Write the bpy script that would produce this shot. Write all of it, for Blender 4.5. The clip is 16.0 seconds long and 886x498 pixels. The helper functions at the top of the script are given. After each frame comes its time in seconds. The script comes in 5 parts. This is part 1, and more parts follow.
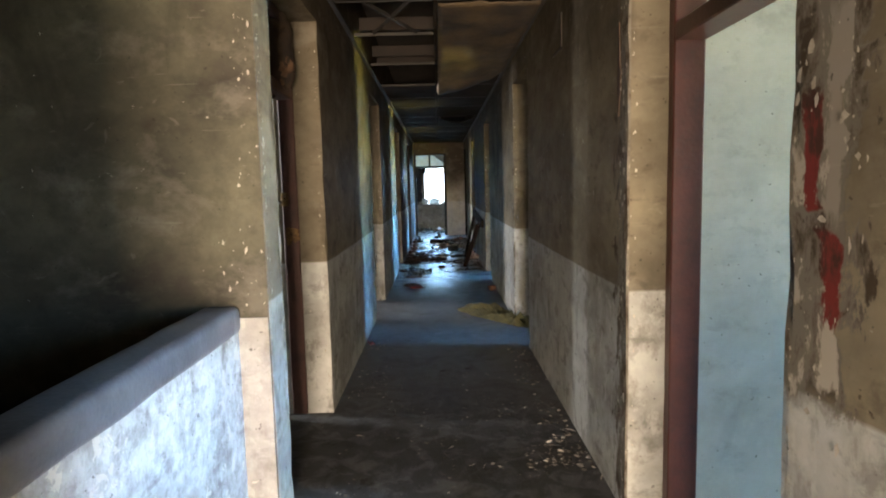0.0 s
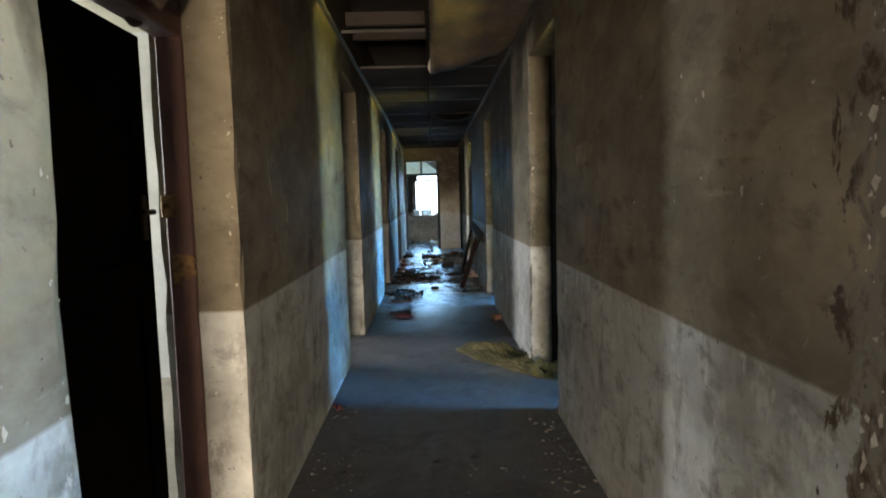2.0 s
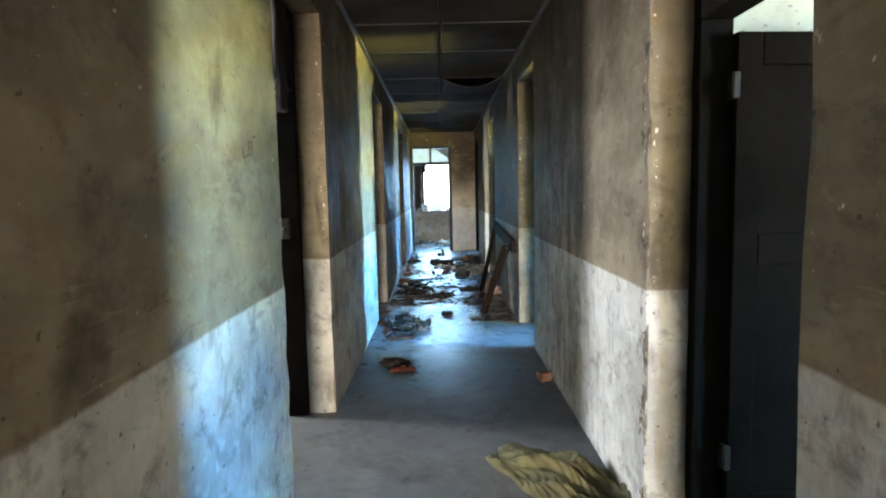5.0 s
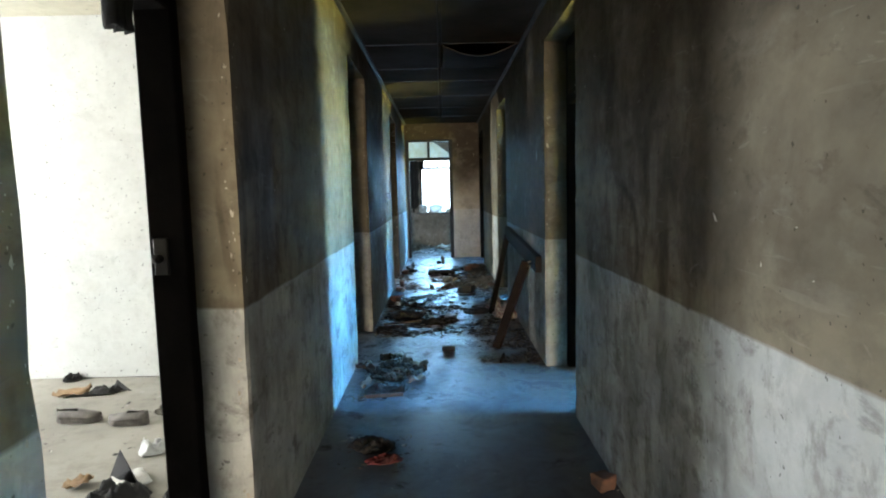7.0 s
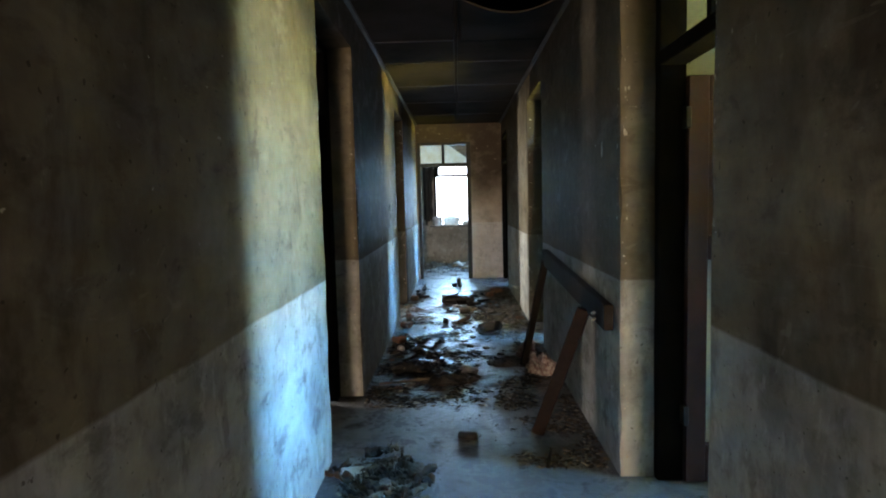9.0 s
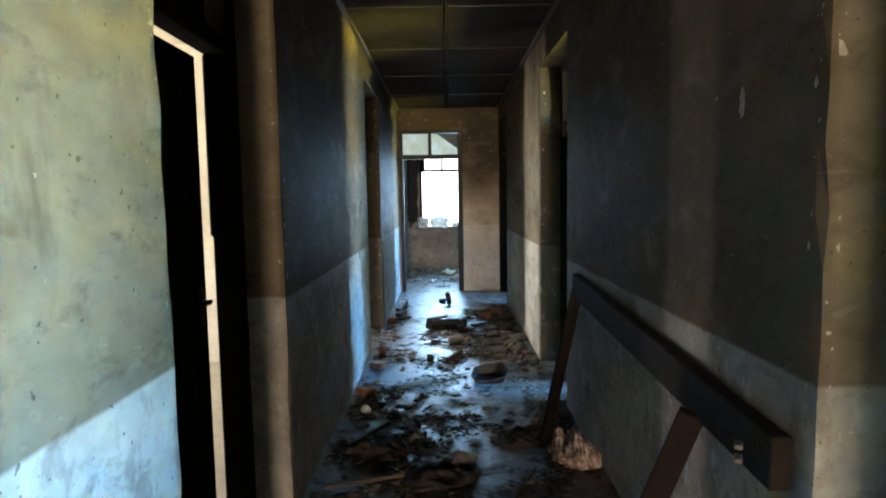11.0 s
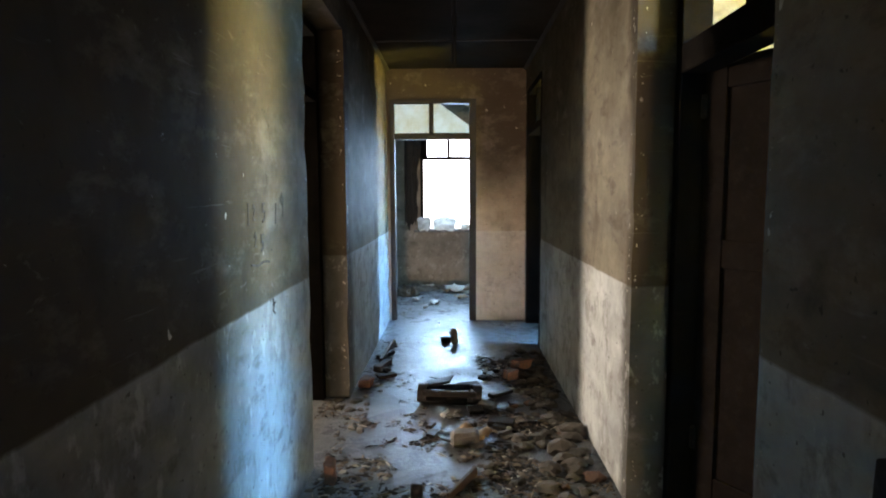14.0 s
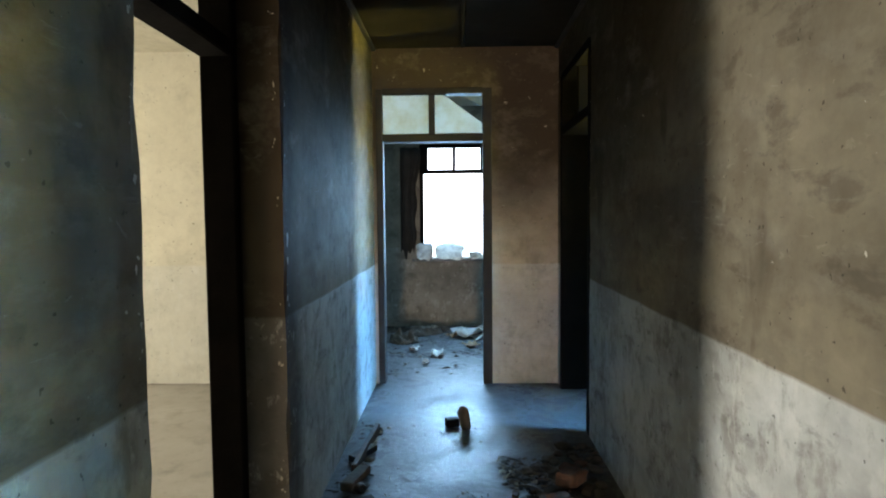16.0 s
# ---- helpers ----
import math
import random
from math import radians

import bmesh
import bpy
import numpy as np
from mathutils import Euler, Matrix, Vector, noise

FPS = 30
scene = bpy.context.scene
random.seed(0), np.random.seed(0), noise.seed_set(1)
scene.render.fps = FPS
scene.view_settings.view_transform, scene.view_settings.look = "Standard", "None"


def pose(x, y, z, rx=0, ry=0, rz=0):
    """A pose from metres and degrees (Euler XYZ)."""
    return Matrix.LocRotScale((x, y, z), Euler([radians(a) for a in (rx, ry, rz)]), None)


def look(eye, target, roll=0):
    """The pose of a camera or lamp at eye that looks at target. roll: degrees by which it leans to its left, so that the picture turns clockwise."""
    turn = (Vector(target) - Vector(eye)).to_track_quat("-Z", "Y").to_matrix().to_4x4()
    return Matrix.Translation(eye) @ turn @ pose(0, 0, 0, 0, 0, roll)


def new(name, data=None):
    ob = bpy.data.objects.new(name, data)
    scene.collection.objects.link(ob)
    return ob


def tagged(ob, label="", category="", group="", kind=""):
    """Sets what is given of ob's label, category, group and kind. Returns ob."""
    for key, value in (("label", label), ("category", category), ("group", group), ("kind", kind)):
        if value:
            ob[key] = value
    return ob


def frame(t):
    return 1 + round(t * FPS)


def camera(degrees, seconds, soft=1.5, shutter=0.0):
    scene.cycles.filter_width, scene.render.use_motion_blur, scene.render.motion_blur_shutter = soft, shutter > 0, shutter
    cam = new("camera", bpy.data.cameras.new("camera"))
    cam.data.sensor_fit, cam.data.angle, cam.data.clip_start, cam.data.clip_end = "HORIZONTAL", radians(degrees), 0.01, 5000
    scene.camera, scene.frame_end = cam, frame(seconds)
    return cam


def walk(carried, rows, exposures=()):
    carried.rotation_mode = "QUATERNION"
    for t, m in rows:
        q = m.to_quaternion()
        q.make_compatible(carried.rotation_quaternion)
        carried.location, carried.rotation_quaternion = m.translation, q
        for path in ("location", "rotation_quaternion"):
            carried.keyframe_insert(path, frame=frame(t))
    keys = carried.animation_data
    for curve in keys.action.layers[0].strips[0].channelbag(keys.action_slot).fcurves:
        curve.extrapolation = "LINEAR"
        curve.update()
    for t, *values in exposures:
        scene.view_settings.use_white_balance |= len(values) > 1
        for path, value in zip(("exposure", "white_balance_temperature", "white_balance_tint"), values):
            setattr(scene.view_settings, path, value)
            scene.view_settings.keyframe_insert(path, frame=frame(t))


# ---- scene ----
cam = camera(73.6, 16.0, 2.0)
PATH = [
    (0, (-0.096, 0.191, 1.487), (-0.085, 2.18, 1.276), -1.4),
    (0.5, (-0.072, 0.613, 1.46), (-0.052, 2.605, 1.286), -1.3),
    (1, (-0.086, 0.997, 1.444), (-0.067, 2.991, 1.285), -1.3),
    (1.5, (-0.089, 1.359, 1.445), (-0.056, 3.352, 1.282), -1.3),
    (2, (-0.092, 1.738, 1.435), (-0.056, 3.73, 1.261), -1.5),
    (2.5, (-0.094, 2.127, 1.428), (-0.068, 4.118, 1.244), -1.0),
    (3, (-0.074, 2.509, 1.43), (-0.037, 4.5, 1.246), -0.4),
    (3.5, (-0.08, 2.91, 1.432), (-0.052, 4.901, 1.246), -0.6),
    (4, (-0.091, 3.34, 1.436), (-0.085, 5.331, 1.247), -0.9),
    (6.5, (-0.13, 5.405, 1.421), (-0.12, 7.395, 1.219), -1.5),
    (7, (-0.105, 5.817, 1.423), (-0.102, 7.807, 1.225), -1.4),
    (7.5, (-0.104, 6.224, 1.428), (-0.126, 8.215, 1.232), -2.0),
    (8, (-0.098, 6.636, 1.438), (-0.117, 8.627, 1.246), -2.0),
    (8.5, (-0.092, 7.054, 1.434), (-0.116, 9.047, 1.261), -1.6),
    (9, (-0.1, 7.492, 1.438), (-0.152, 9.485, 1.273), -1.4),
    (11.5, (-0.11, 9.573, 1.448), (-0.107, 11.565, 1.274), -0.8),
    (12, (-0.107, 9.983, 1.422), (-0.095, 11.976, 1.249), -0.7),
    (12.5, (-0.051, 10.411, 1.426), (-0.058, 12.403, 1.247), -0.4),
    (13, (-0.065, 10.827, 1.434), (-0.088, 12.818, 1.249), -0.3),
    (13.5, (-0.095, 11.238, 1.439), (-0.121, 13.228, 1.248), -0.8),
    (14, (-0.084, 11.638, 1.441), (-0.124, 13.629, 1.253), -0.3),
    (14.5, (-0.098, 12.046, 1.446), (-0.126, 14.038, 1.27), -0.2),
    (15, (-0.105, 12.45, 1.467), (-0.144, 14.443, 1.305), -0.3),
    (15.5, (-0.125, 12.922, 1.465), (-0.203, 14.916, 1.324), -0.2),
    (16, (-0.124, 13.327, 1.428), (-0.177, 15.323, 1.313), -0.5),
]
EXPOSURES = [(0, 0.12, 6650, 15), (1.5, 0.12, 6550, 13), (2.0, 0.22, 6400, 12), (2.5, 0.65, 6150, 8), (3.0, 0.92, 6050, 7), (3.5, 1.1, 5800, 4), (4.0, 1.42, 5900, 6), (6.5, 1.0, 6600, 16), (7.0, 0.65, 6100, 8), (7.5, 0.35, 6150, 8), (8.0, 0.42, 6750, 15),
             (8.5, 0.5, 6850, 15), (9.0, 0.52, 7000, 17), (11.5, 0.72, 7150, 18), (13.0, 0.9, 7500, 24), (14.5, 0.68, 7500, 24), (15.0, 0.58, 7350, 17), (16, 0.42, 6750, 14)]
walk(cam, [(t, look(eye, target, roll)) for t, eye, target, roll in PATH], EXPOSURES)

# ---- plan, in metres ----
XL, XR = -0.83, 0.705         # the corridor's two faces
TL = 0.30                     # thickness of the corridor walls
CEIL = 2.80
END = 18.28                   # face of the wall that closes the corridor
BACK = -4.0
HEAD = 2.53                   # top of the door openings
DADO = 1.015
DEEP = 5.0                    # depth of the rooms on the left; those on the right are 3 m deep
LEFT_DOORS = [(2.92, 4.02), (6.84, 7.94), (10.69, 11.77), (14.63, 15.70)]
RIGHT_DOORS = [(1.54, 2.71), (5.51, 6.53), (9.39, 10.45), (13.16, 14.28), (17.10, 18.16)]
END_DOOR = (-0.80, 0.15)
FAR = 20.90                   # inner face of the end room's outer wall

# ---- sky, sun and the daylight in the windows ----
world = bpy.data.worlds.new("sky")
scene.world = world
world.use_nodes = True
sky = world.node_tree.nodes.new("ShaderNodeTexSky")
sky.sky_type, sky.sun_disc = "NISHITA", False
sky.sun_elevation, sky.sun_rotation = radians(58), radians(-70)
world.node_tree.links.new(sky.outputs[0], world.node_tree.nodes["Background"].inputs[0])
world.node_tree.nodes["Background"].inputs[1].default_value = 0.15
sun_data = bpy.data.lights.new("sun", "SUN")
sun_data.energy, sun_data.angle, sun_data.color = 4.0, radians(0.5), (1.0, 0.94, 0.84)
sun = new("sun", sun_data)
sun.matrix_world = look((-9, 3.2, 15), (0, 0, 0))


def daylight(name, place, target, sx, sy, power, colour, spread=180):
    """An area lamp in a window's opening that stands in for the sky."""
    data = bpy.data.lights.new(name, "AREA")
    data.shape, data.size, data.size_y, data.energy, data.color = "RECTANGLE", sx, sy, power, colour
    data.spread = radians(spread)
    ob = new(name, data)
    ob.matrix_world = look(place, target)
    return ob


SKYBLUE, GROUNDGLOW, SUNNY = (0.15, 0.51, 1.0), (0.93, 0.88, 0.20), (1.0, 0.965, 0.90)
PALESKY, PALEGLOW = (0.41, 0.69, 1.0), (0.98, 0.89, 0.55)      # paler lamp colours, for the first room only
RIGHT_ROOMS = [(-1.30, 2.80), (2.95, 6.62), (6.77, 10.54), (10.69, 14.37), (14.52, END)]
LEFT_ROOMS = [(2.84, 6.60), (6.75, 10.44), (10.59, 14.40), (14.55, END)]
XRO, XLO = XR + TL + 3.0, XL - TL - DEEP
# window spans along y in the outer walls, and whether the daylight there is blue shade or sunlit haze
RIGHT_WINDOWS = [(1.38, 2.29), (4.85, 5.36), (8.88, 9.44), (12.08, 12.86), (16.33, 16.98)]
# middle and width of the strip of sky that each of them sees
RIGHT_SKIES = [(1.74, 2.51), (4.75, 2.15), (8.75, 2.2), (11.65, 2.9), (16.2, 2.3)]
LEFT_WINDOWS = [(4.6, 5.6), (8.5, 9.4), (12.4, 13.4), (16.38, 16.95)]
for n, (y0, y1) in enumerate(RIGHT_WINDOWS):
    (m, w), k, g = RIGHT_SKIES[n], (0.35, 0.36, 0.60, 0.49, 0.58)[n], (0.29, 0.46, 0.54, 0.50, 0.46)[n]
    # well outside each window: the blue sky above the horizon, and the sunlit ground and shrubs below it
    daylight("sky_light", (XRO + 5, m, 4.1), (XRO - 4, m, 1.6), w, 5.8, 4150 * w * k, SKYBLUE if n else PALESKY, 140)
    daylight("ground_light", (XRO + 5, m, 0.0), (XRO - 4, m, 1.3), w, 2.4, 3000 * w * g, GROUNDGLOW if n else PALEGLOW, 140)
for n, (y0, y1) in enumerate(LEFT_WINDOWS):
    m, w = (y0 + y1) / 2, y1 - y0
    daylight("sky_light", (XLO + 0.03, m, 1.72), (XLO + 4, m, 1.3) if n < 3 else (XL, 15.2, 1.3), w, 1.55, (270, 262, 300, 160)[n], ((0.97, 1.0, 0.98), (1.0, 0.985, 0.97), SUNNY, (1.0, 0.97, 0.84))[n], 180 if n < 3 else 125)
daylight("sky_light", (-0.185, FAR - 0.02, 1.6), (-0.1, FAR - 4, 0.4), 0.76, 1.2, 64, (0.30, 0.64, 1.0), 130)
# warm fill lamp added behind the stairs, where an opening is only assumed
daylight("back_light", (-0.05, BACK + 0.1, 0.72), (0.35, BACK + 4, 1.0), 1.3, 0.9, 900, (1.0, 0.79, 0.56))


# ---- materials ----
def nodes_of(name, rough=0.8, metal=0.0):
    mat = bpy.data.materials.new(name)
    mat.use_nodes = True
    t = mat.node_tree
    b = t.nodes["Principled BSDF"]
    b.inputs["Roughness"].default_value, b.inputs["Metallic"].default_value = rough, metal
    return mat, t, b


def add(t, kind, **inputs):
    n = t.nodes.new(kind)
    for k, v in inputs.items():
        n.inputs[k.replace("_", " ")].default_value = v
    return n


def spot(t, co, scale, detail=4.0, rough=0.55, lo=0.4, hi=0.6, stretch=None, warp=0.0):
    """Noise cut to a mask between lo and hi."""
    if stretch:
        m = add(t, "ShaderNodeMapping", Scale=stretch)
        t.links.new(co, m.inputs["Vector"])
        co = m.outputs[0]
    n = add(t, "ShaderNodeTexNoise", Scale=scale, Detail=detail, Roughness=rough, Distortion=warp)
    t.links.new(co, n.inputs["Vector"])
    r = add(t, "ShaderNodeMapRange", From_Min=lo, From_Max=hi)
    t.links.new(n.outputs["Fac"], r.inputs["Value"])
    return r.outputs["Result"]


def mixed(t, fac, a, b, kind="MIX"):
    n = t.nodes.new("ShaderNodeMix")
    n.data_type, n.blend_type = "RGBA", kind
    for sock, v in ((n.inputs[0], fac), (n.inputs[6], a), (n.inputs[7], b)):
        if isinstance(v, bpy.types.NodeSocket):
            t.links.new(v, sock)
        elif isinstance(v, tuple):
            sock.default_value = (*v, 1) if len(v) == 3 else v
        else:
            sock.default_value = v
    return n.outputs[2]


def maths(t, op, a, b=0.0, c=0.0):
    n = t.nodes.new("ShaderNodeMath")
    n.operation, n.use_clamp = op, False
    for sock, v in zip(n.inputs, (a, b, c)):
        if isinstance(v, bpy.types.NodeSocket):
            t.links.new(v, sock)
        else:
            sock.default_value = v
    return n.outputs[0]


def bump(t, b, height, strength=0.3, distance=0.01):
    n = add(t, "ShaderNodeBump", Strength=strength, Distance=distance)
    t.links.new(height, n.inputs["Height"])
    t.links.new(n.outputs[0], b.inputs["Normal"])


def place_of(t):
    return t.nodes.new("ShaderNodeNewGeometry").outputs["Position"]


def painted_wall(name, upper, upper2, lower, lower2, soot_amount, dado=DADO, chips=0.64, grime_amount=0.16, soot_and_shade=0.0, soot_and_shade_low=2.55):
    """Two-colour oil-painted plaster: a pale dado under a darker field, with soot, painted-in shade, scuffs and chipped
    paint.
    """
    mat, t, b = nodes_of(name, 0.62)
    co = place_of(t)
    sep = t.nodes.new("ShaderNodeSeparateXYZ")
    t.links.new(co, sep.inputs[0])
    wob = add(t, "ShaderNodeTexNoise", Scale=3.0, Detail=3.0)
    t.links.new(co, wob.inputs["Vector"])
    z = maths(t, "ADD", sep.outputs[2], maths(t, "MULTIPLY", maths(t, "SUBTRACT", wob.outputs["Fac"], 0.5), 0.025))
    r = add(t, "ShaderNodeMapRange", From_Min=dado - 0.006, From_Max=dado + 0.006)
    t.links.new(z, r.inputs["Value"])
    # blotches lie longer along the wall than they are high
    long_map = add(t, "ShaderNodeMapping", Scale=(0.7, 0.55, 1.0))
    t.links.new(co, long_map.inputs["Vector"])
    lo_co = long_map.outputs[0]
    up = mixed(t, spot(t, lo_co, 1.1, 6, 0.6, 0.35, 0.68), upper, upper2)
    low = mixed(t, spot(t, co, 1.7, 6, 0.65, 0.35, 0.7), lower, lower2)
    col = mixed(t, r.outputs["Result"], low, up)
    soil = min(1.0, 0.12 + 1.6 * soot_amount)
    # wide soot clouds, streaks running down and fine grime
    soot = spot(t, lo_co, 1.0, 7, 0.66, 0.36, 0.68, warp=0.15)
    above = maths(t, "MULTIPLY_ADD", r.outputs["Result"], 0.5, 0.5)
    col = mixed(t, maths(t, "MULTIPLY", maths(t, "MULTIPLY", soot, above), soot_amount), col, (0.022, 0.02, 0.018))
    if soot_and_shade:
        # soot with painted-in shade under the ceiling, and shade painted in round 12 m
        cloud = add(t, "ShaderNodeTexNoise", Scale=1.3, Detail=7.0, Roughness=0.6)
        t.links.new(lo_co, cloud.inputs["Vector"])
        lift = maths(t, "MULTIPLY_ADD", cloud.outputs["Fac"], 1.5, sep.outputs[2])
        # shade painted lower beyond 12.4 m on the left, 15.3 m on the right
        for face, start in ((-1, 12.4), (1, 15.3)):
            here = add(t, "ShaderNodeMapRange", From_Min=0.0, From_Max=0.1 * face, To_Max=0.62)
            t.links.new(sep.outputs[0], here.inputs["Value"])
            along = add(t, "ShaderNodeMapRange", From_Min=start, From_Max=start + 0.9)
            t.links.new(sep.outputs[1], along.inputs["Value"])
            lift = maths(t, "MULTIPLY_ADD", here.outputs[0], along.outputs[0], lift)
        layer = add(t, "ShaderNodeMapRange", From_Min=soot_and_shade_low, From_Max=soot_and_shade_low + 0.95)
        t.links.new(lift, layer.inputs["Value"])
        # poorly lit walls near 12 m: their shade put into the colour, weaker on the right
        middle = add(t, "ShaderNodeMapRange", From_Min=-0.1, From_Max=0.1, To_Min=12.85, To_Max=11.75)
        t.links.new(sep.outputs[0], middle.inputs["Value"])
        dim_span = add(t, "ShaderNodeMapRange", From_Min=1.9, From_Max=0.9)
        t.links.new(maths(t, "MULTIPLY_ADD", maths(t, "SUBTRACT", cloud.outputs["Fac"], 0.5), 1.2, maths(t, "ABSOLUTE", maths(t, "SUBTRACT", sep.outputs[1], middle.outputs[0]))), dim_span.inputs["Value"])
        dim_side = add(t, "ShaderNodeMapRange", From_Min=-0.1, From_Max=0.1, To_Min=1.04, To_Max=0.82)
        t.links.new(sep.outputs[0], dim_side.inputs["Value"])
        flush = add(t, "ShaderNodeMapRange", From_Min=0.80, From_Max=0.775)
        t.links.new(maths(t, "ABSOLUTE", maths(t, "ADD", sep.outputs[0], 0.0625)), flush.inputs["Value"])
        both = maths(t, "MAXIMUM", maths(t, "MULTIPLY", layer.outputs[0], soot_and_shade), maths(t, "MULTIPLY", maths(t, "MULTIPLY", maths(t, "MULTIPLY", dim_span.outputs[0], dim_side.outputs[0]), flush.outputs[0]), maths(t, "MULTIPLY_ADD", r.outputs["Result"], 0.36, 0.44)))
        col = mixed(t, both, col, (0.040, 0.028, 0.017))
        # darker brown round the frames of the two burnt doorways
        for at, face, wide in ((15.74, -1, 0.24), (14.28, 1, 0.13)):
            jamb = add(t, "ShaderNodeMapRange", From_Min=wide, From_Max=wide / 3)
            t.links.new(maths(t, "MULTIPLY_ADD", maths(t, "SUBTRACT", cloud.outputs["Fac"], 0.5), 0.35, maths(t, "ABSOLUTE", maths(t, "SUBTRACT", sep.outputs[1], at))), jamb.inputs["Value"])
            side = add(t, "ShaderNodeMapRange", From_Min=0.0, From_Max=0.1 * face)
            t.links.new(sep.outputs[0], side.inputs["Value"])
            col = mixed(t, maths(t, "MULTIPLY", maths(t, "MULTIPLY", jamb.outputs[0], side.outputs[0]), 0.8), col, (0.03, 0.023, 0.017))
    streak = spot(t, lo_co, 2.6, 6, 0.62, 0.50, 0.74, warp=0.2)
    col = mixed(t, maths(t, "MULTIPLY", streak, 0.4 * soot_amount + 0.05), col, (0.035, 0.028, 0.02))
    grime = spot(t, co, 14.0, 6, 0.7, 0.42, 0.75)
    col = mixed(t, maths(t, "MULTIPLY", grime, grime_amount), col, (0.05, 0.042, 0.035))
    # brushed-over and rubbed patches with their own edges
    patch = spot(t, lo_co, 2.4, 6, 0.58, 0.46, 0.62, warp=0.15)
    col = mixed(t, maths(t, "MULTIPLY", patch, soil * 0.36), col, (0.06, 0.052, 0.042))
    rub = spot(t, lo_co, 4.2, 7, 0.68, 0.54, 0.68, warp=0.15)
    col = mixed(t, maths(t, "MULTIPLY", rub, 0.22), col, (0.34, 0.32, 0.27))
    smear = spot(t, lo_co, 9.0, 6, 0.66, 0.55, 0.66, warp=0.3)
    col = mixed(t, maths(t, "MULTIPLY", smear, soil * 0.44), col, (0.055, 0.047, 0.038))
    brown = spot(t, co, 2.4, 6, 0.62, 0.50, 0.66, stretch=(1.0, 1.0, 0.5))
    col = mixed(t, maths(t, "MULTIPLY", maths(t, "MULTIPLY", brown, above), soil * 0.30), col, (0.075, 0.059, 0.042))
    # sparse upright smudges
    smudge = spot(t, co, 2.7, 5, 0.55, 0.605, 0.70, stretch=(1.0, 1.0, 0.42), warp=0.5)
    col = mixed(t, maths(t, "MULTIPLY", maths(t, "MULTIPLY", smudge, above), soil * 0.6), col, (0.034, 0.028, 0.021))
    # dark and pale scuffs on the dado
    below = maths(t, "SUBTRACT", 1.0, r.outputs["Result"])
    scuff = spot(t, co, 9.0, 6, 0.68, 0.53, 0.64, stretch=(1.0, 1.0, 0.55))
    col = mixed(t, maths(t, "MULTIPLY", maths(t, "MULTIPLY", scuff, below), 0.42 * soil), col, (0.10, 0.088, 0.07))
    worn = spot(t, co, 15.0, 5, 0.65, 0.57, 0.66, stretch=(1.0, 1.0, 0.6))
    col = mixed(t, maths(t, "MULTIPLY", maths(t, "MULTIPLY", worn, below), 0.30), col, (0.56, 0.57, 0.55))
    if soot_and_shade:
        # brown drips that ran down one stretch of the wall
        near = add(t, "ShaderNodeMapRange", From_Min=0.85, From_Max=0.35)
        t.links.new(maths(t, "ABSOLUTE", maths(t, "SUBTRACT", sep.outputs[1], 8.25)), near.inputs["Value"])
        drip = spot(t, co, 4.5, 6, 0.62, 0.47, 0.60, stretch=(1.0, 1.0, 0.4), warp=0.3)
        col = mixed(t, maths(t, "MULTIPLY", maths(t, "MULTIPLY", maths(t, "MULTIPLY", drip, above), near.outputs[0]), 0.5), col, (0.035, 0.024, 0.016))
        # a brown run that bends downwards, with a bar above it, and a dark smear across the corridor
        wave = maths(t, "MULTIPLY", maths(t, "SUBTRACT", wob.outputs["Fac"], 0.5), 0.11)

        def along_y(centre):
            return maths(t, "ADD", maths(t, "SUBTRACT", sep.outputs[1], centre), wave)

        def along_z(centre):
            return maths(t, "ADD", maths(t, "SUBTRACT", sep.outputs[2], centre), wave)

        def fade(value, outer, inner):
            n = add(t, "ShaderNodeMapRange", From_Min=outer, From_Max=inner)
            t.links.new(value, n.inputs["Value"])
            return n.outputs[0]

        def round_of(y, z):
            return maths(t, "SQRT", maths(t, "ADD", maths(t, "POWER", maths(t, "ABSOLUTE", along_y(y)), 2.0), maths(t, "POWER", maths(t, "ABSOLUTE", along_z(z)), 2.0)))
        run = maths(t, "MULTIPLY", fade(maths(t, "ABSOLUTE", maths(t, "SUBTRACT", round_of(8.55, 1.13), 0.305)), 0.036, 0.004), maths(t, "MULTIPLY", fade(along_y(8.58), 0.04, -0.04), fade(along_z(1.02), -0.03, 0.05)))
        bar_ = maths(t, "MULTIPLY", fade(maths(t, "ABSOLUTE", along_z(1.605)), 0.03, 0.006), fade(maths(t, "ABSOLUTE", along_y(8.32)), 0.15, 0.10))
        right = fade(sep.outputs[0], 0.0, 0.1)
        blot = maths(t, "MULTIPLY", maths(t, "SUBTRACT", 1.0, right), maths(t, "MULTIPLY", fade(round_of(8.14, 1.54), 0.21, 0.06), spot(t, co, 7.0, 6, 0.65, 0.42, 0.58, stretch=(1.0, 1.0, 0.55))))
        col = mixed(t, maths(t, "MULTIPLY", maths(t, "MAXIMUM", maths(t, "MULTIPLY", maths(t, "MULTIPLY", right, spot(t, co, 6.0, 5, 0.6, 0.30, 0.62)), maths(t, "MAXIMUM", run, bar_)), blot), 0.62), col, (0.02, 0.015, 0.011))
        # brown soot in upright clouds on one stretch of the same wall
        clouds = maths(t, "MULTIPLY", fade(maths(t, "ABSOLUTE", along_y(8.25)), 1.15, 0.5), spot(t, co, 2.6, 6, 0.62, 0.40, 0.56, stretch=(1.0, 1.0, 0.6), warp=0.3))
        col = mixed(t, maths(t, "MULTIPLY", maths(t, "MULTIPLY", clouds, right), maths(t, "MULTIPLY", above, 0.6)), col, (0.034, 0.025, 0.018))
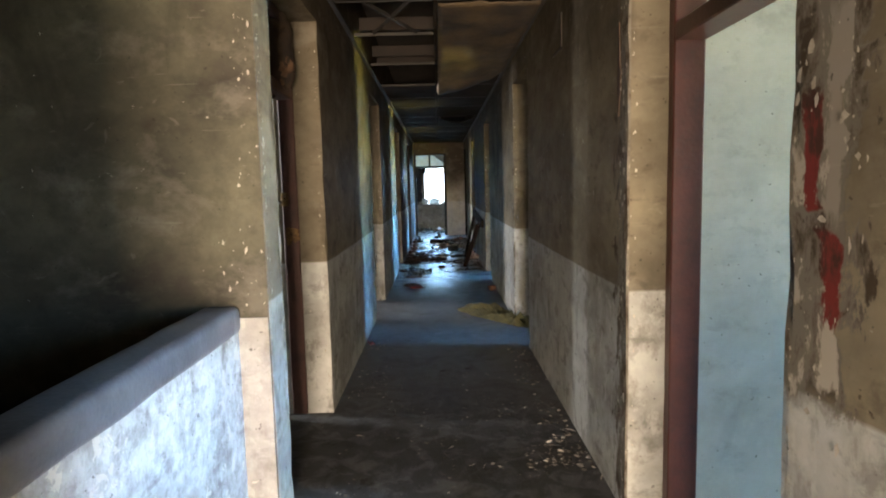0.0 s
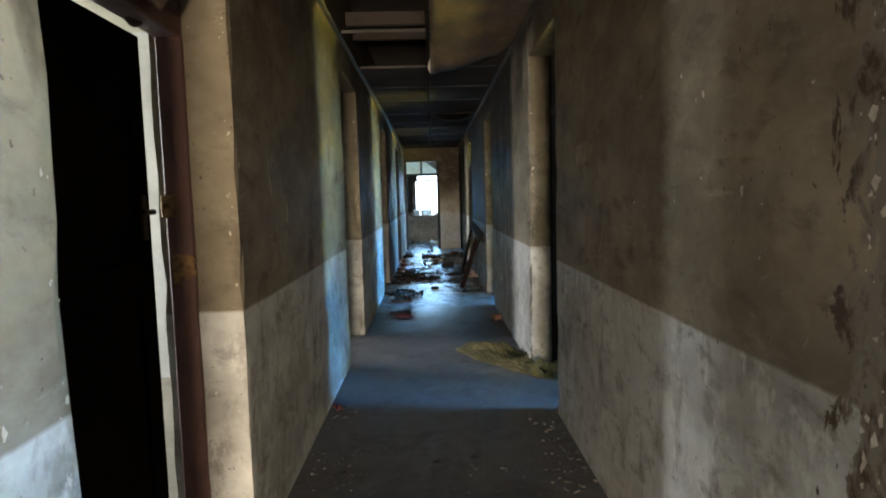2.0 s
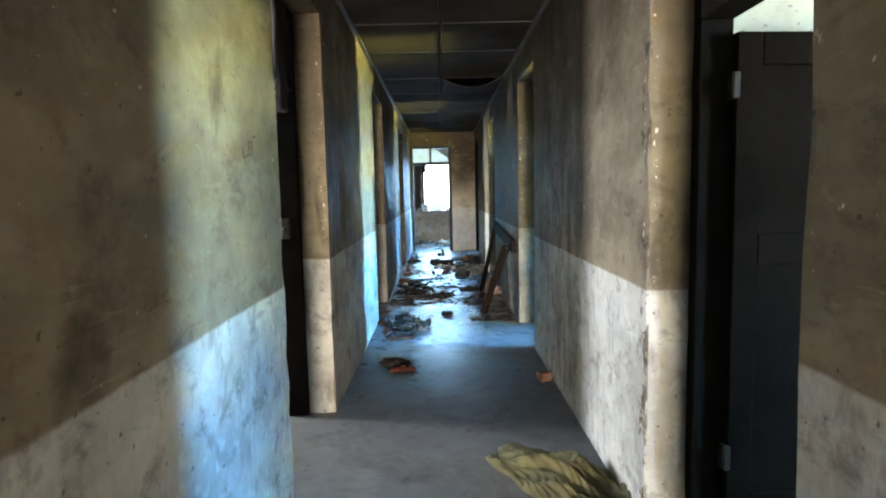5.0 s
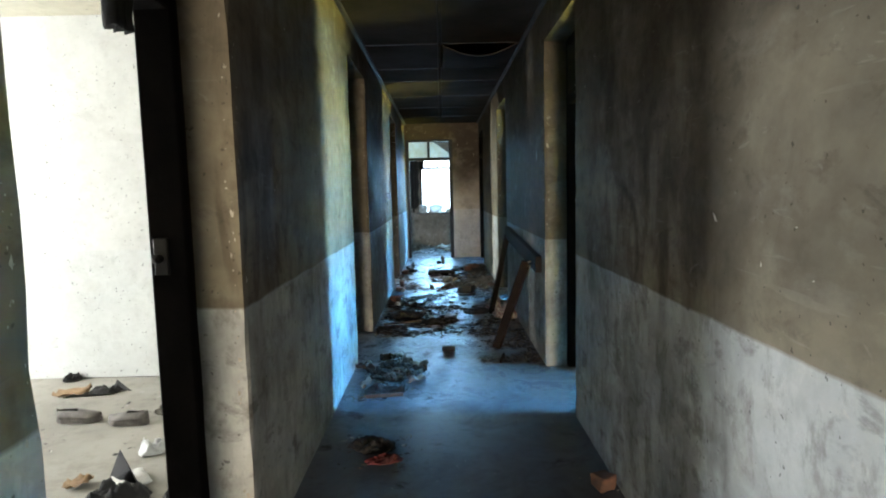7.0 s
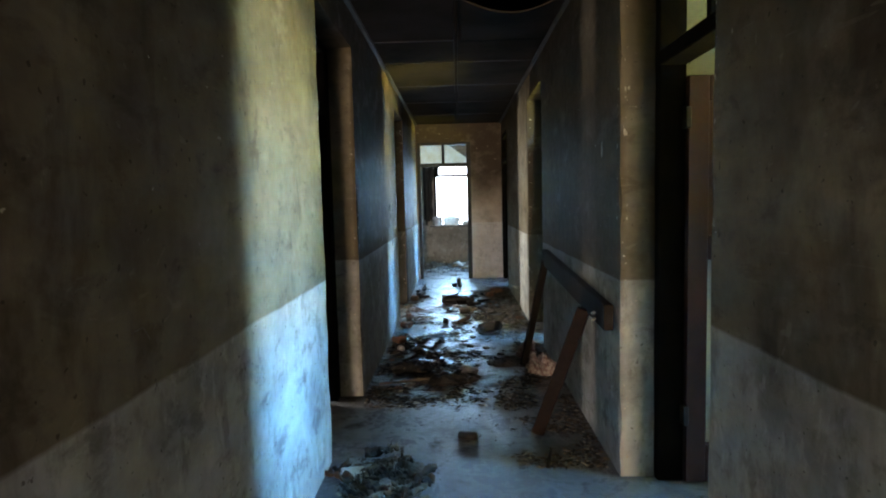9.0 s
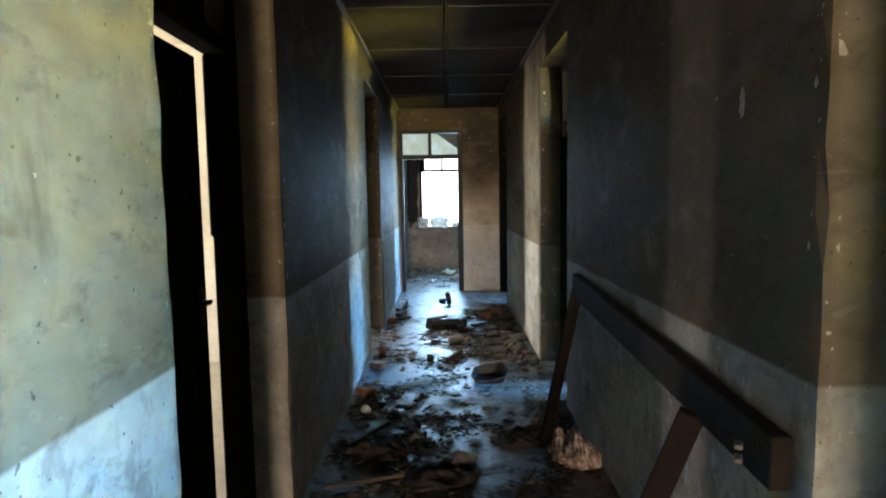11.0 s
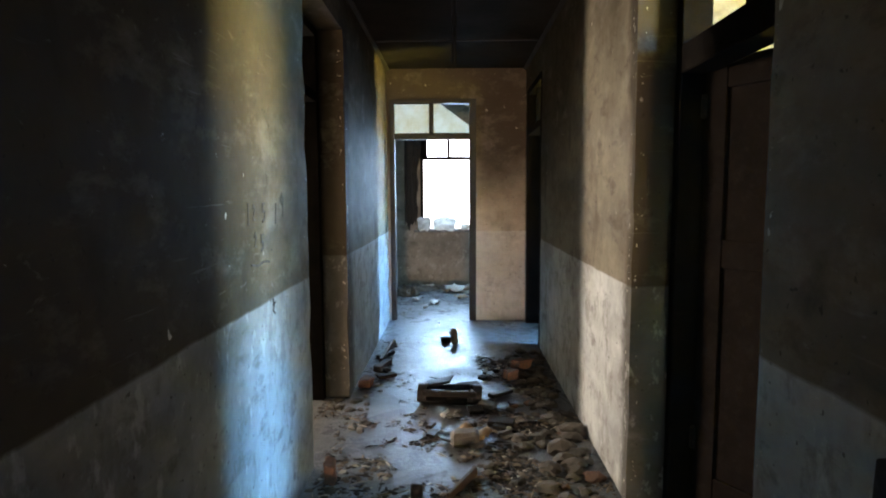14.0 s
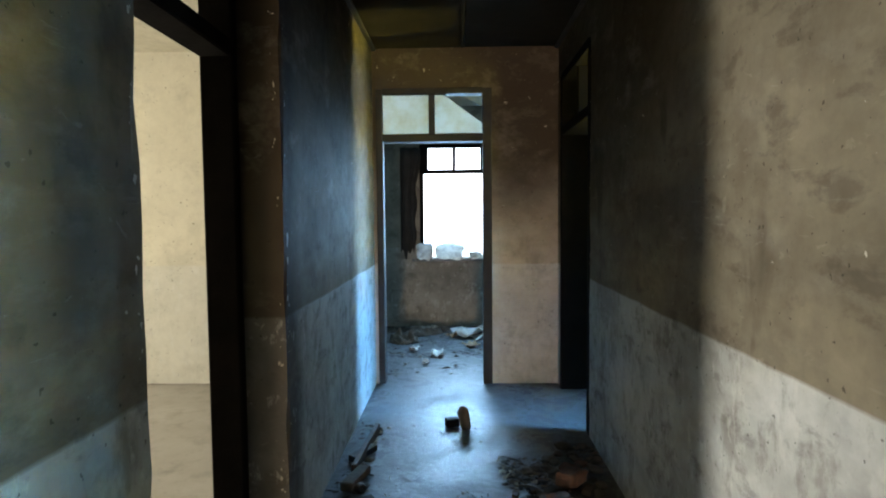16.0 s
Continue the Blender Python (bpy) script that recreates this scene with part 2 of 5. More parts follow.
        # paint scraped off beside three jambs down to mortar and lime, with old red paint under it beside the first
        mottle = add(t, "ShaderNodeTexNoise", Scale=13.0, Detail=7.0, Roughness=0.68, Distortion=0.3)
        m = add(t, "ShaderNodeMapping", Scale=(1.0, 1.0, 0.55))
        t.links.new(co, m.inputs["Vector"])
        t.links.new(m.outputs[0], mottle.inputs["Vector"])
        edge = maths(t, "MULTIPLY", maths(t, "SUBTRACT", mottle.outputs["Fac"], 0.5), 0.62)
        zone = None
        for at, way, wide in ((1.56, -1, 0.25), (2.68, 1, 0.15), (6.50, 1, 0.045)):
            d = maths(t, "MULTIPLY", maths(t, "SUBTRACT", sep.outputs[1], at), float(way))
            one = maths(t, "MULTIPLY", fade(maths(t, "ADD", d, edge), wide + 0.012, wide - 0.012), fade(d, -0.01, 0.0))
            if way < 0:
                # the dado has kept its paint beside the first jamb
                one = maths(t, "MULTIPLY", one, fade(maths(t, "MULTIPLY_ADD", edge, 0.4, sep.outputs[2]), 0.98, 1.02))
            zone = one if zone is None else maths(t, "MAXIMUM", zone, one)
        zone = maths(t, "MULTIPLY", zone, fade(maths(t, "ABSOLUTE", maths(t, "SUBTRACT", sep.outputs[0], XR)), 0.015, 0.008))
        bare = mixed(t, fade(mottle.outputs["Fac"], 0.38, 0.50), (0.055, 0.044, 0.033), (0.15, 0.14, 0.12))
        bare = mixed(t, fade(mottle.outputs["Fac"], 0.57, 0.63), bare, (0.33, 0.31, 0.27))
        line = add(t, "ShaderNodeMapRange", From_Min=1.35, From_Max=1.43, To_Min=1.385, To_Max=1.468)
        t.links.new(sep.outputs[2], line.inputs["Value"])
        off = maths(t, "MULTIPLY_ADD", edge, 0.22, maths(t, "ABSOLUTE", maths(t, "SUBTRACT", sep.outputs[1], line.outputs[0])))
        stripe = maths(t, "MULTIPLY", fade(off, 0.036, 0.028), fade(maths(t, "ABSOLUTE", maths(t, "MULTIPLY_ADD", edge, 0.12, maths(t, "SUBTRACT", sep.outputs[2], 1.395))), 0.016, 0.024))
        high = maths(t, "MULTIPLY_ADD", edge, 0.35, sep.outputs[2])
        red = maths(t, "MULTIPLY", stripe, maths(t, "MULTIPLY", fade(high, 1.185, 1.20), fade(high, 1.66, 1.64)))
        lime = maths(t, "MULTIPLY", stripe, maths(t, "MULTIPLY", fade(high, 1.02, 1.04), fade(high, 1.20, 1.185)))
        grey = maths(t, "MULTIPLY", fade(maths(t, "MULTIPLY_ADD", edge, 0.3, maths(t, "ABSOLUTE", maths(t, "SUBTRACT", sep.outputs[1], 1.395))), 0.035, 0.025), maths(t, "MULTIPLY", fade(high, 1.38, 1.42), fade(high, 1.85, 1.8)))
        bare = mixed(t, grey, bare, (0.24, 0.225, 0.20))
        bare = mixed(t, lime, bare, (0.36, 0.34, 0.30))
        bare = mixed(t, red, bare, mixed(t, fade(mottle.outputs["Fac"], 0.42, 0.54), (0.055, 0.03, 0.025), (0.15, 0.032, 0.03)))
        zone = maths(t, "MAXIMUM", zone, maths(t, "MULTIPLY", maths(t, "MAXIMUM", maths(t, "MAXIMUM", red, lime), grey), right))
        col = mixed(t, zone, col, bare)
    pit = spot(t, co, 40.0, 2, 0.5, 0.70, 0.73)
    col = mixed(t, maths(t, "MULTIPLY", pit, 0.6), col, (0.03, 0.027, 0.022))
    # scratches and small flakes down to bare lime
    scratch = spot(t, lo_co, 8.0, 4, 0.6, 0.66, 0.70, warp=2.8)
    lines = None
    for turn, scale in ((0.5, 3.1), (-0.9, 2.3), (1.25, 2.7)):
        m = add(t, "ShaderNodeMapping", Rotation=(turn, 0, 0), Scale=(1.0, 1.0, 14.0))
        t.links.new(co, m.inputs["Vector"])
        one = spot(t, m.outputs[0], scale, 3, 0.5, 0.692, 0.72)
        lines = one if lines is None else maths(t, "MAXIMUM", lines, one)
    lines = maths(t, "MULTIPLY", lines, spot(t, co, 2.2, 4, 0.6, 0.48, 0.62))
    scratch = maths(t, "MAXIMUM", scratch, lines)
    flake = spot(t, co, 17.0, 3, 0.6, chips + 0.06, chips + 0.10, warp=0.4)
    pale = maths(t, "MAXIMUM", maths(t, "MULTIPLY", scratch, 0.09), maths(t, "MULTIPLY", flake, 0.75))
    col = mixed(t, pale, col, (0.52, 0.5, 0.44))
    t.links.new(col, b.inputs["Base Color"])
    rough = add(t, "ShaderNodeMapRange", To_Min=0.62, To_Max=0.92)
    t.links.new(grime, rough.inputs["Value"])
    t.links.new(rough.outputs[0], b.inputs["Roughness"])
    fine = add(t, "ShaderNodeTexNoise", Scale=45.0, Detail=6.0, Roughness=0.65)
    t.links.new(co, fine.inputs["Vector"])
    trowel = add(t, "ShaderNodeTexNoise", Scale=4.0, Detail=4.0)
    t.links.new(co, trowel.inputs["Vector"])
    h = maths(t, "ADD", maths(t, "MULTIPLY", fine.outputs["Fac"], 0.15), trowel.outputs["Fac"])
    h = maths(t, "SUBTRACT", h, maths(t, "MULTIPLY", flake, 0.5))
    if soot_and_shade:
        h = maths(t, "SUBTRACT", h, maths(t, "MULTIPLY", zone, 0.45))
    bump(t, b, h, 0.22, 0.012)
    b.inputs["Specular IOR Level"].default_value = 0.02 if soot_and_shade else 0.2
    return mat


def plain(name, a, b2, rough=0.8, scale=6.0, metal=0.0, relief=0.25, grain=60.0, dirt=0.3, distance=0.006):
    """A surface of two mingled tones with dirt and a fine relief."""
    mat, t, b = nodes_of(name, rough, metal)
    co = place_of(t)
    col = mixed(t, spot(t, co, scale, 5, 0.6, 0.35, 0.65), a, b2)
    d = spot(t, co, scale * 4.3, 5, 0.7, 0.5, 0.75)
    col = mixed(t, maths(t, "MULTIPLY", d, dirt), col, (0.03, 0.027, 0.023))
    t.links.new(col, b.inputs["Base Color"])
    n = add(t, "ShaderNodeTexNoise", Scale=grain, Detail=5.0)
    t.links.new(co, n.inputs["Vector"])
    bump(t, b, n.outputs["Fac"], relief, distance)
    return mat


wall_paint = painted_wall("sooty_wall_paint", (0.285, 0.255, 0.187), (0.20, 0.178, 0.13), (0.53, 0.56, 0.555), (0.43, 0.445, 0.43), 0.60, soot_and_shade=0.8, chips=0.67)
end_paint = painted_wall("sooty_end_wall_paint", (0.58, 0.51, 0.41), (0.48, 0.42, 0.34), (0.72, 0.71, 0.68), (0.58, 0.56, 0.52), 0.2, soot_and_shade=0.92, soot_and_shade_low=2.45)
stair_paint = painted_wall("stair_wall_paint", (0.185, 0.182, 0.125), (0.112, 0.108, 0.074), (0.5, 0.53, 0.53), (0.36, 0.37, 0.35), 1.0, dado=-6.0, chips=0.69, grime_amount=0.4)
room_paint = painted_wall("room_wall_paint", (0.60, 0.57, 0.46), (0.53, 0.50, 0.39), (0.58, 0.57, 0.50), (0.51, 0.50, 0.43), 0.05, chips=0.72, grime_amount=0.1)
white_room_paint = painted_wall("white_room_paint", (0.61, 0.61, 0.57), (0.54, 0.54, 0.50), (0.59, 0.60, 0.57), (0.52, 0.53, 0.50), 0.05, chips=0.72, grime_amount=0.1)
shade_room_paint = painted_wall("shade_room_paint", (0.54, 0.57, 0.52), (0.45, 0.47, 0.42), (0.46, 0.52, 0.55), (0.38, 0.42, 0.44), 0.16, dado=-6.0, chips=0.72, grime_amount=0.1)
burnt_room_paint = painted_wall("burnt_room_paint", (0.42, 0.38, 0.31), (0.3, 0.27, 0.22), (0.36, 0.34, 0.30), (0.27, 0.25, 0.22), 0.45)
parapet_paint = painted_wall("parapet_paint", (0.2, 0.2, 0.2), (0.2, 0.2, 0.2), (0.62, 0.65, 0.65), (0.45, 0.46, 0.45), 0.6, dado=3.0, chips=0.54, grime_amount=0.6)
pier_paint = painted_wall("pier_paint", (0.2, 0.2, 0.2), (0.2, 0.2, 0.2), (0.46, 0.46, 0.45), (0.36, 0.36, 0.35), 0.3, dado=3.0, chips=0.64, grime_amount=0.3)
soot_black = plain("sooted_ceiling_board", (0.022, 0.0185, 0.0145), (0.046, 0.039, 0.031), 0.95, 1.3, relief=0.3, dirt=0.5)
soot_black.node_tree.nodes["Principled BSDF"].inputs["Specular IOR Level"].default_value = 0.01
void_dark = plain("void_concrete", (0.03, 0.028, 0.025), (0.06, 0.05, 0.042), 0.9, 1.5)
cap_concrete = plain("cap_concrete", (0.065, 0.072, 0.084), (0.125, 0.133, 0.148), 0.36, 5.0)
frame_brown = plain("brown_frame_paint", (0.075, 0.026, 0.02), (0.05, 0.02, 0.016), 0.4, 7.0, dirt=0.5)
frame_dark = plain("dark_brown_frame_paint", (0.09, 0.038, 0.033), (0.055, 0.025, 0.022), 0.55, 7.0, dirt=0.4)
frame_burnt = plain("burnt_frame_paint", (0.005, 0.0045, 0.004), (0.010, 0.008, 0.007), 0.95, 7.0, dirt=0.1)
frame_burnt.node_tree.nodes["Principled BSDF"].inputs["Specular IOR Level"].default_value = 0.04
frame_grey = plain("grey_frame_paint", (0.014, 0.013, 0.012), (0.03, 0.027, 0.024), 0.75, 7.0, dirt=0.4)
charred = plain("charred_wood", (0.010, 0.009, 0.008), (0.02, 0.016, 0.013), 0.8, 9.0, relief=0.6)
charred.node_tree.nodes["Principled BSDF"].inputs["Specular IOR Level"].default_value = 0.15
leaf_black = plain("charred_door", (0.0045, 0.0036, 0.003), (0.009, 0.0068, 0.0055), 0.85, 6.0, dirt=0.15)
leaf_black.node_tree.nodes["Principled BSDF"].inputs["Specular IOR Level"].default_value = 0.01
earth = plain("dry_earth", (0.36, 0.29, 0.18), (0.22, 0.22, 0.10), 0.95, 0.6)


def floor_material():
    """Smooth cement, worn and sooted, with a broad burnt stain where the rubbish lies."""
    mat, t, b = nodes_of("worn_cement_floor", 0.4)
    co = place_of(t)
    sep = t.nodes.new("ShaderNodeSeparateXYZ")
    t.links.new(co, sep.inputs[0])
    col = mixed(t, spot(t, co, 1.3, 6, 0.6, 0.35, 0.65), (0.098, 0.104, 0.114), (0.148, 0.157, 0.17))
    soot = spot(t, co, 2.6, 8, 0.68, 0.47, 0.66, warp=0.5)
    col = mixed(t, maths(t, "MULTIPLY", soot, 0.45), col, (0.035, 0.034, 0.033))
    fine = spot(t, co, 11.0, 6, 0.65, 0.54, 0.72)
    col = mixed(t, maths(t, "MULTIPLY", fine, 0.3), col, (0.045, 0.042, 0.038))
    band = add(t, "ShaderNodeMapRange", From_Min=2.4, From_Max=0.4, To_Min=0.0, To_Max=0.09)
    t.links.new(maths(t, "ABSOLUTE", maths(t, "SUBTRACT", sep.outputs[1], 12.3)), band.inputs["Value"])
    burnt_noise = add(t, "ShaderNodeTexNoise", Scale=3.2, Detail=9.0, Roughness=0.72, Distortion=0.4)
    t.links.new(co, burnt_noise.inputs["Vector"])
    burnt = add(t, "ShaderNodeMapRange", From_Min=0.60, From_Max=0.70)
    t.links.new(maths(t, "ADD", burnt_noise.outputs["Fac"], band.outputs[0]), burnt.inputs["Value"])
    col = mixed(t, maths(t, "MULTIPLY", burnt.outputs[0], 0.9), col, (0.028, 0.024, 0.02))
    # dark flaked scales on the floor near the stairs
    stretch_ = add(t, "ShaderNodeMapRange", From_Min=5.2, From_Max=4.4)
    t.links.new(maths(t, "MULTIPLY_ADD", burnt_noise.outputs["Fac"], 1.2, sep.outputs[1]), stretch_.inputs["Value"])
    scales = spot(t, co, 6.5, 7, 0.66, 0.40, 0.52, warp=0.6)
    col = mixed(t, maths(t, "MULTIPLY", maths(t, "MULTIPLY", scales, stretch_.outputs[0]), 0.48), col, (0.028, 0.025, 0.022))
    dust = spot(t, co, 34.0, 3, 0.6, 0.69, 0.73)
    col = mixed(t, maths(t, "MULTIPLY", dust, 0.4), col, (0.42, 0.40, 0.36))
    t.links.new(col, b.inputs["Base Color"])
    r = add(t, "ShaderNodeMapRange", To_Min=0.27, To_Max=0.72)
    t.links.new(maths(t, "MAXIMUM", maths(t, "MULTIPLY", soot, 0.6), maths(t, "MAXIMUM", maths(t, "MAXIMUM", fine, burnt.outputs[0]), maths(t, "MULTIPLY", scales, stretch_.outputs[0]))), r.inputs["Value"])
    dusty = add(t, "ShaderNodeMapRange", From_Min=12.0, From_Max=8.6, To_Max=0.62)
    t.links.new(maths(t, "MULTIPLY_ADD", burnt_noise.outputs["Fac"], 1.5, sep.outputs[1]), dusty.inputs["Value"])
    t.links.new(maths(t, "MAXIMUM", r.outputs[0], dusty.outputs[0]), b.inputs["Roughness"])
    n = add(t, "ShaderNodeTexNoise", Scale=26.0, Detail=8.0, Roughness=0.7)
    t.links.new(co, n.inputs["Vector"])
    bump(t, b, n.outputs["Fac"], 0.4, 0.012)
    gloss = add(t, "ShaderNodeMapRange", From_Max=0.62, To_Min=0.09, To_Max=0.03)
    t.links.new(dusty.outputs[0], gloss.inputs["Value"])
    t.links.new(gloss.outputs[0], b.inputs["Specular IOR Level"])
    return mat


floor_mat = floor_material()
room_floor_mat = plain("dusty_cement", (0.30, 0.28, 0.24), (0.22, 0.205, 0.175), 0.85, 1.4, dirt=0.35)


# ---- mesh helpers ----
def mesh_of(bm, name, mat=None, smooth=False):
    me = bpy.data.meshes.new(name)
    bm.normal_update()
    bm.to_mesh(me)
    bm.free()
    if mat:
        me.materials.append(mat)
    if smooth:
        me.polygons.foreach_set("use_smooth", [True] * len(me.polygons))
    return me


def part(name, bm, mat, parent=None, label="", smooth=False):
    ob = new(name, mesh_of(bm, name, mat, smooth))
    if parent:
        ob.parent = parent
    if label:
        tagged(ob, label)
    return ob


def thing(name, m, label, category, group="", kind=""):
    ob = new(name)
    ob.matrix_world = m
    return tagged(ob, label, category, group, kind)


def structure(name, bm, mat, label, category, smooth=False):
    return tagged(part(name, bm, mat, None, "", smooth), label, category, kind="structure")


def box(bm, x0, x1, y0, y1, z0, z1, bevel=0.0, m=None):
    sub = bmesh.new()
    bmesh.ops.create_cube(sub, size=1.0)
    for v in sub.verts:
        v.co = Vector(((x0 + x1) / 2 + v.co.x * (x1 - x0), (y0 + y1) / 2 + v.co.y * (y1 - y0), (z0 + z1) / 2 + v.co.z * (z1 - z0)))
    if bevel:
        bmesh.ops.bevel(sub, geom=list(sub.edges), offset=bevel, segments=1, affect="EDGES", profile=0.5)
    if m:
        sub.transform(m)
    me = bpy.data.meshes.new("tmp")
    sub.to_mesh(me)
    sub.free()
    bm.from_mesh(me)
    bpy.data.meshes.remove(me)
    return bm


def boxes(*sizes, bevel=0.0):
    bm = bmesh.new()
    for s in sizes:
        box(bm, *s, bevel=bevel)
    return bm


def cuts(a, b, extra, step):
    marks = sorted({a, b, *[e for e in extra if a < e < b]})
    out = []
    for p, q in zip(marks, marks[1:]):
        n = max(1, round((q - p) / step))
        out += [p + (q - p) * i / n for i in range(n)]
    return out + [b]


def slab(along, u0, u1, z0, z1, face0, face1, holes=(), step=0.14, rough=0.002, chip=0.0, seed=1):
    """An upright wall with openings: along 'x' or 'y' from u0 to u1, between the faces face0 and face1. Its faces are slightly uneven,
    and the corners round its openings are knocked off here and there."""
    us = cuts(u0, u1, [h for q in holes for h in (q[0] - 0.03, q[0], q[1], q[1] + 0.03)], step)
    zs = cuts(z0, z1, [h for q in holes for h in (q[2], q[3], q[3] + 0.03)], step)

    def solid(i, j):
        if not (0 <= i < len(us) - 1 and 0 <= j < len(zs) - 1):
            return False
        u, z = (us[i] + us[i + 1]) / 2, (zs[j] + zs[j + 1]) / 2
        return not any(a < u < b and c < z < d for a, b, c, d in holes)
    bm = bmesh.new()
    verts = {}

    def vert(i, j, k):
        if (i, j, k) not in verts:
            u, z, f = us[i], zs[j], (face0, face1)[k]
            wave = noise.noise(Vector((u * 1.7, z * 1.7, seed + 9.1 * k))) * rough + noise.noise(Vector((u * 7, z * 7, seed + 5.3 * k))) * rough * 0.5
            around = [solid(i - 1, j - 1), solid(i, j - 1), solid(i - 1, j), solid(i, j)]
            inner = sum(around) < 4 and any(q[0] - 1e-4 <= u <= q[1] + 1e-4 and q[2] - 1e-4 <= z <= q[3] + 1e-4 for q in holes)
            if inner and chip:
                wave += max(0.0, noise.noise(Vector((u * 3 + 40, z * 9, seed * 3.3)))) * chip * (1 if f == min(face0, face1) else -1) * 1.5
                u += noise.noise(Vector((u * 5, z * 6.5, seed + 20.0))) * chip
            verts[i, j, k] = bm.verts.new((f + wave, u, z) if along == "y" else (u, f + wave, z))
        return verts[i, j, k]
    for i in range(len(us) - 1):
        for j in range(len(zs) - 1):
            if not solid(i, j):
                continue
            for k in (0, 1):
                bm.faces.new([vert(i, j, k), vert(i + 1, j, k), vert(i + 1, j + 1, k), vert(i, j + 1, k)])
            for di, dj, a, b in ((-1, 0, (0, 0), (0, 1)), (1, 0, (1, 0), (1, 1)), (0, -1, (0, 0), (1, 0)), (0, 1, (0, 1), (1, 1))):
                if not solid(i + di, j + dj):
                    p, q = (i + a[0], j + a[1]), (i + b[0], j + b[1])
                    bm.faces.new([vert(*p, 0), vert(*q, 0), vert(*q, 1), vert(*p, 1)])
    bmesh.ops.recalc_face_normals(bm, faces=bm.faces)
    return bm


# ---- the setting ----
INL0, INR0 = XL - TL, XR + TL
backdrop_mat, t, b_ = nodes_of("white_sky")
b_.inputs["Base Color"].default_value = (0, 0, 0, 1)
b_.inputs["Emission Color"].default_value = (0.75, 0.88, 1.0, 1)
b_.inputs["Emission Strength"].default_value = 5.0
structure("backdrop", boxes((-9, 9, FAR + 9, FAR + 9.1, -3.2, 9)), backdrop_mat, "white glaring sky beyond the window", "sky")
structure("ground", boxes((-400, 400, -400, 400, -3.4, -3.3)), earth, "dry earth round the building", "ground")
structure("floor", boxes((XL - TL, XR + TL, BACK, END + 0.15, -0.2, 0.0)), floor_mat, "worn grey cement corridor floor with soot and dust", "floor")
structure("floor_rooms_right", boxes((XR + TL, XRO + 0.25, BACK, END + 0.15, -0.2, -0.006)), floor_mat, "dusty cement floor of the rooms", "floor")
structure("floor_rooms_left", boxes((XLO - 0.25, XL - TL, 2.84, END + 0.15, -0.2, -0.006)), room_floor_mat, "dusty cement floor of the rooms", "floor")
structure("floor_end_room", boxes((-3.2, 3.4, END + 0.15, FAR + 0.25, -0.2, -0.004)), floor_mat, "worn cement floor of the end room", "floor")

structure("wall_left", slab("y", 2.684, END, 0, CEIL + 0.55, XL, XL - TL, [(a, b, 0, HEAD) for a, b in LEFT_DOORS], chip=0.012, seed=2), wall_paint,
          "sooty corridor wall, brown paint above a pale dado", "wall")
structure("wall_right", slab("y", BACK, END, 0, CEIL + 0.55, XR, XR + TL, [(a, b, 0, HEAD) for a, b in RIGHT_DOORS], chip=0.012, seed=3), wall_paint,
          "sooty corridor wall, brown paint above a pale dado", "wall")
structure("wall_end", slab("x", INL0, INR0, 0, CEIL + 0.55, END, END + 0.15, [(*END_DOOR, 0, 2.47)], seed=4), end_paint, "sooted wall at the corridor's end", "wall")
for a, c in ((XLO, INL0), (INR0, XRO)):
    structure("wall_room_end", slab("x", a, c, 0, CEIL + 0.55, END, END + 0.15, seed=8, step=0.5), room_paint, "pale painted end wall of a room", "wall")
structure("wall_stairs", slab("x", -4.4, XL - TL, -3.3, CEIL + 0.55, 2.677, 2.84, seed=5), stair_paint, "tan painted stairwell wall with soot and chips", "wall")
structure("wall_stairs_corner", slab("x", XL - TL, XL - 0.002, 0.0, CEIL + 0.55, 2.677, 2.686, seed=5), stair_paint, "tan painted stairwell wall with soot and chips", "wall")
# out of view; added to keep the back lamp off the stairwell wall
structure("wall_lamp_block", slab("y", BACK, 0.6, 0, CEIL + 0.55, XL, XL - TL, seed=9, step=0.4), wall_paint, "unseen wall added beside the stairs to block the back lamp", "wall")
structure("wall_stairs_side", slab("y", BACK, 2.68, -3.3, CEIL + 0.55, -4.4, -4.6, seed=6, step=0.4), stair_paint, "tan painted stairwell wall", "wall")
structure("wall_back", slab("x", -4.6, XRO + 0.25, -3.3, CEIL + 0.55, BACK, BACK - 0.2, [(-0.7, 0.6, 0.1, 2.2)], seed=7, step=0.4), wall_paint, "unseen closing wall with an assumed opening behind the stairs", "wall")
for n, (y0, y1) in enumerate(RIGHT_ROOMS):
    if y1 < END:
        structure("wall_partition", slab("x", XR + TL, XRO, 0, CEIL + 0.55, y1, y1 + 0.15, seed=10 + n, step=0.5), burnt_room_paint if n == 3 else shade_room_paint, "pale painted partition between two rooms", "wall")
for n, (y0, y1) in enumerate(LEFT_ROOMS):
    if y1 < END:
        structure("wall_partition", slab("x", XLO, XL - TL, 0, CEIL + 0.55, y1, y1 + 0.15, seed=20 + n, step=0.5), white_room_paint if n < 2 else room_paint, "pale painted partition between two rooms", "wall")
structure("wall_outer_right", slab("y", BACK, END + 0.15, -3.3, CEIL + 0.55, XRO, XRO + 0.25, [(a, b, 0.9, 2.65) for a, b in RIGHT_WINDOWS], seed=30, step=0.5), shade_room_paint,
          "pale outer wall with window openings", "wall")
structure("wall_outer_left", slab("y", 2.84, END + 0.15, -3.3, CEIL + 0.55, XLO, XLO - 0.25, [(a, b, 0.9, 2.55) for a, b in LEFT_WINDOWS], seed=31, step=0.5), room_paint,
          "pale outer wall with window openings", "wall")
WIN = (-0.62, 0.25, 0.88, 2.33)
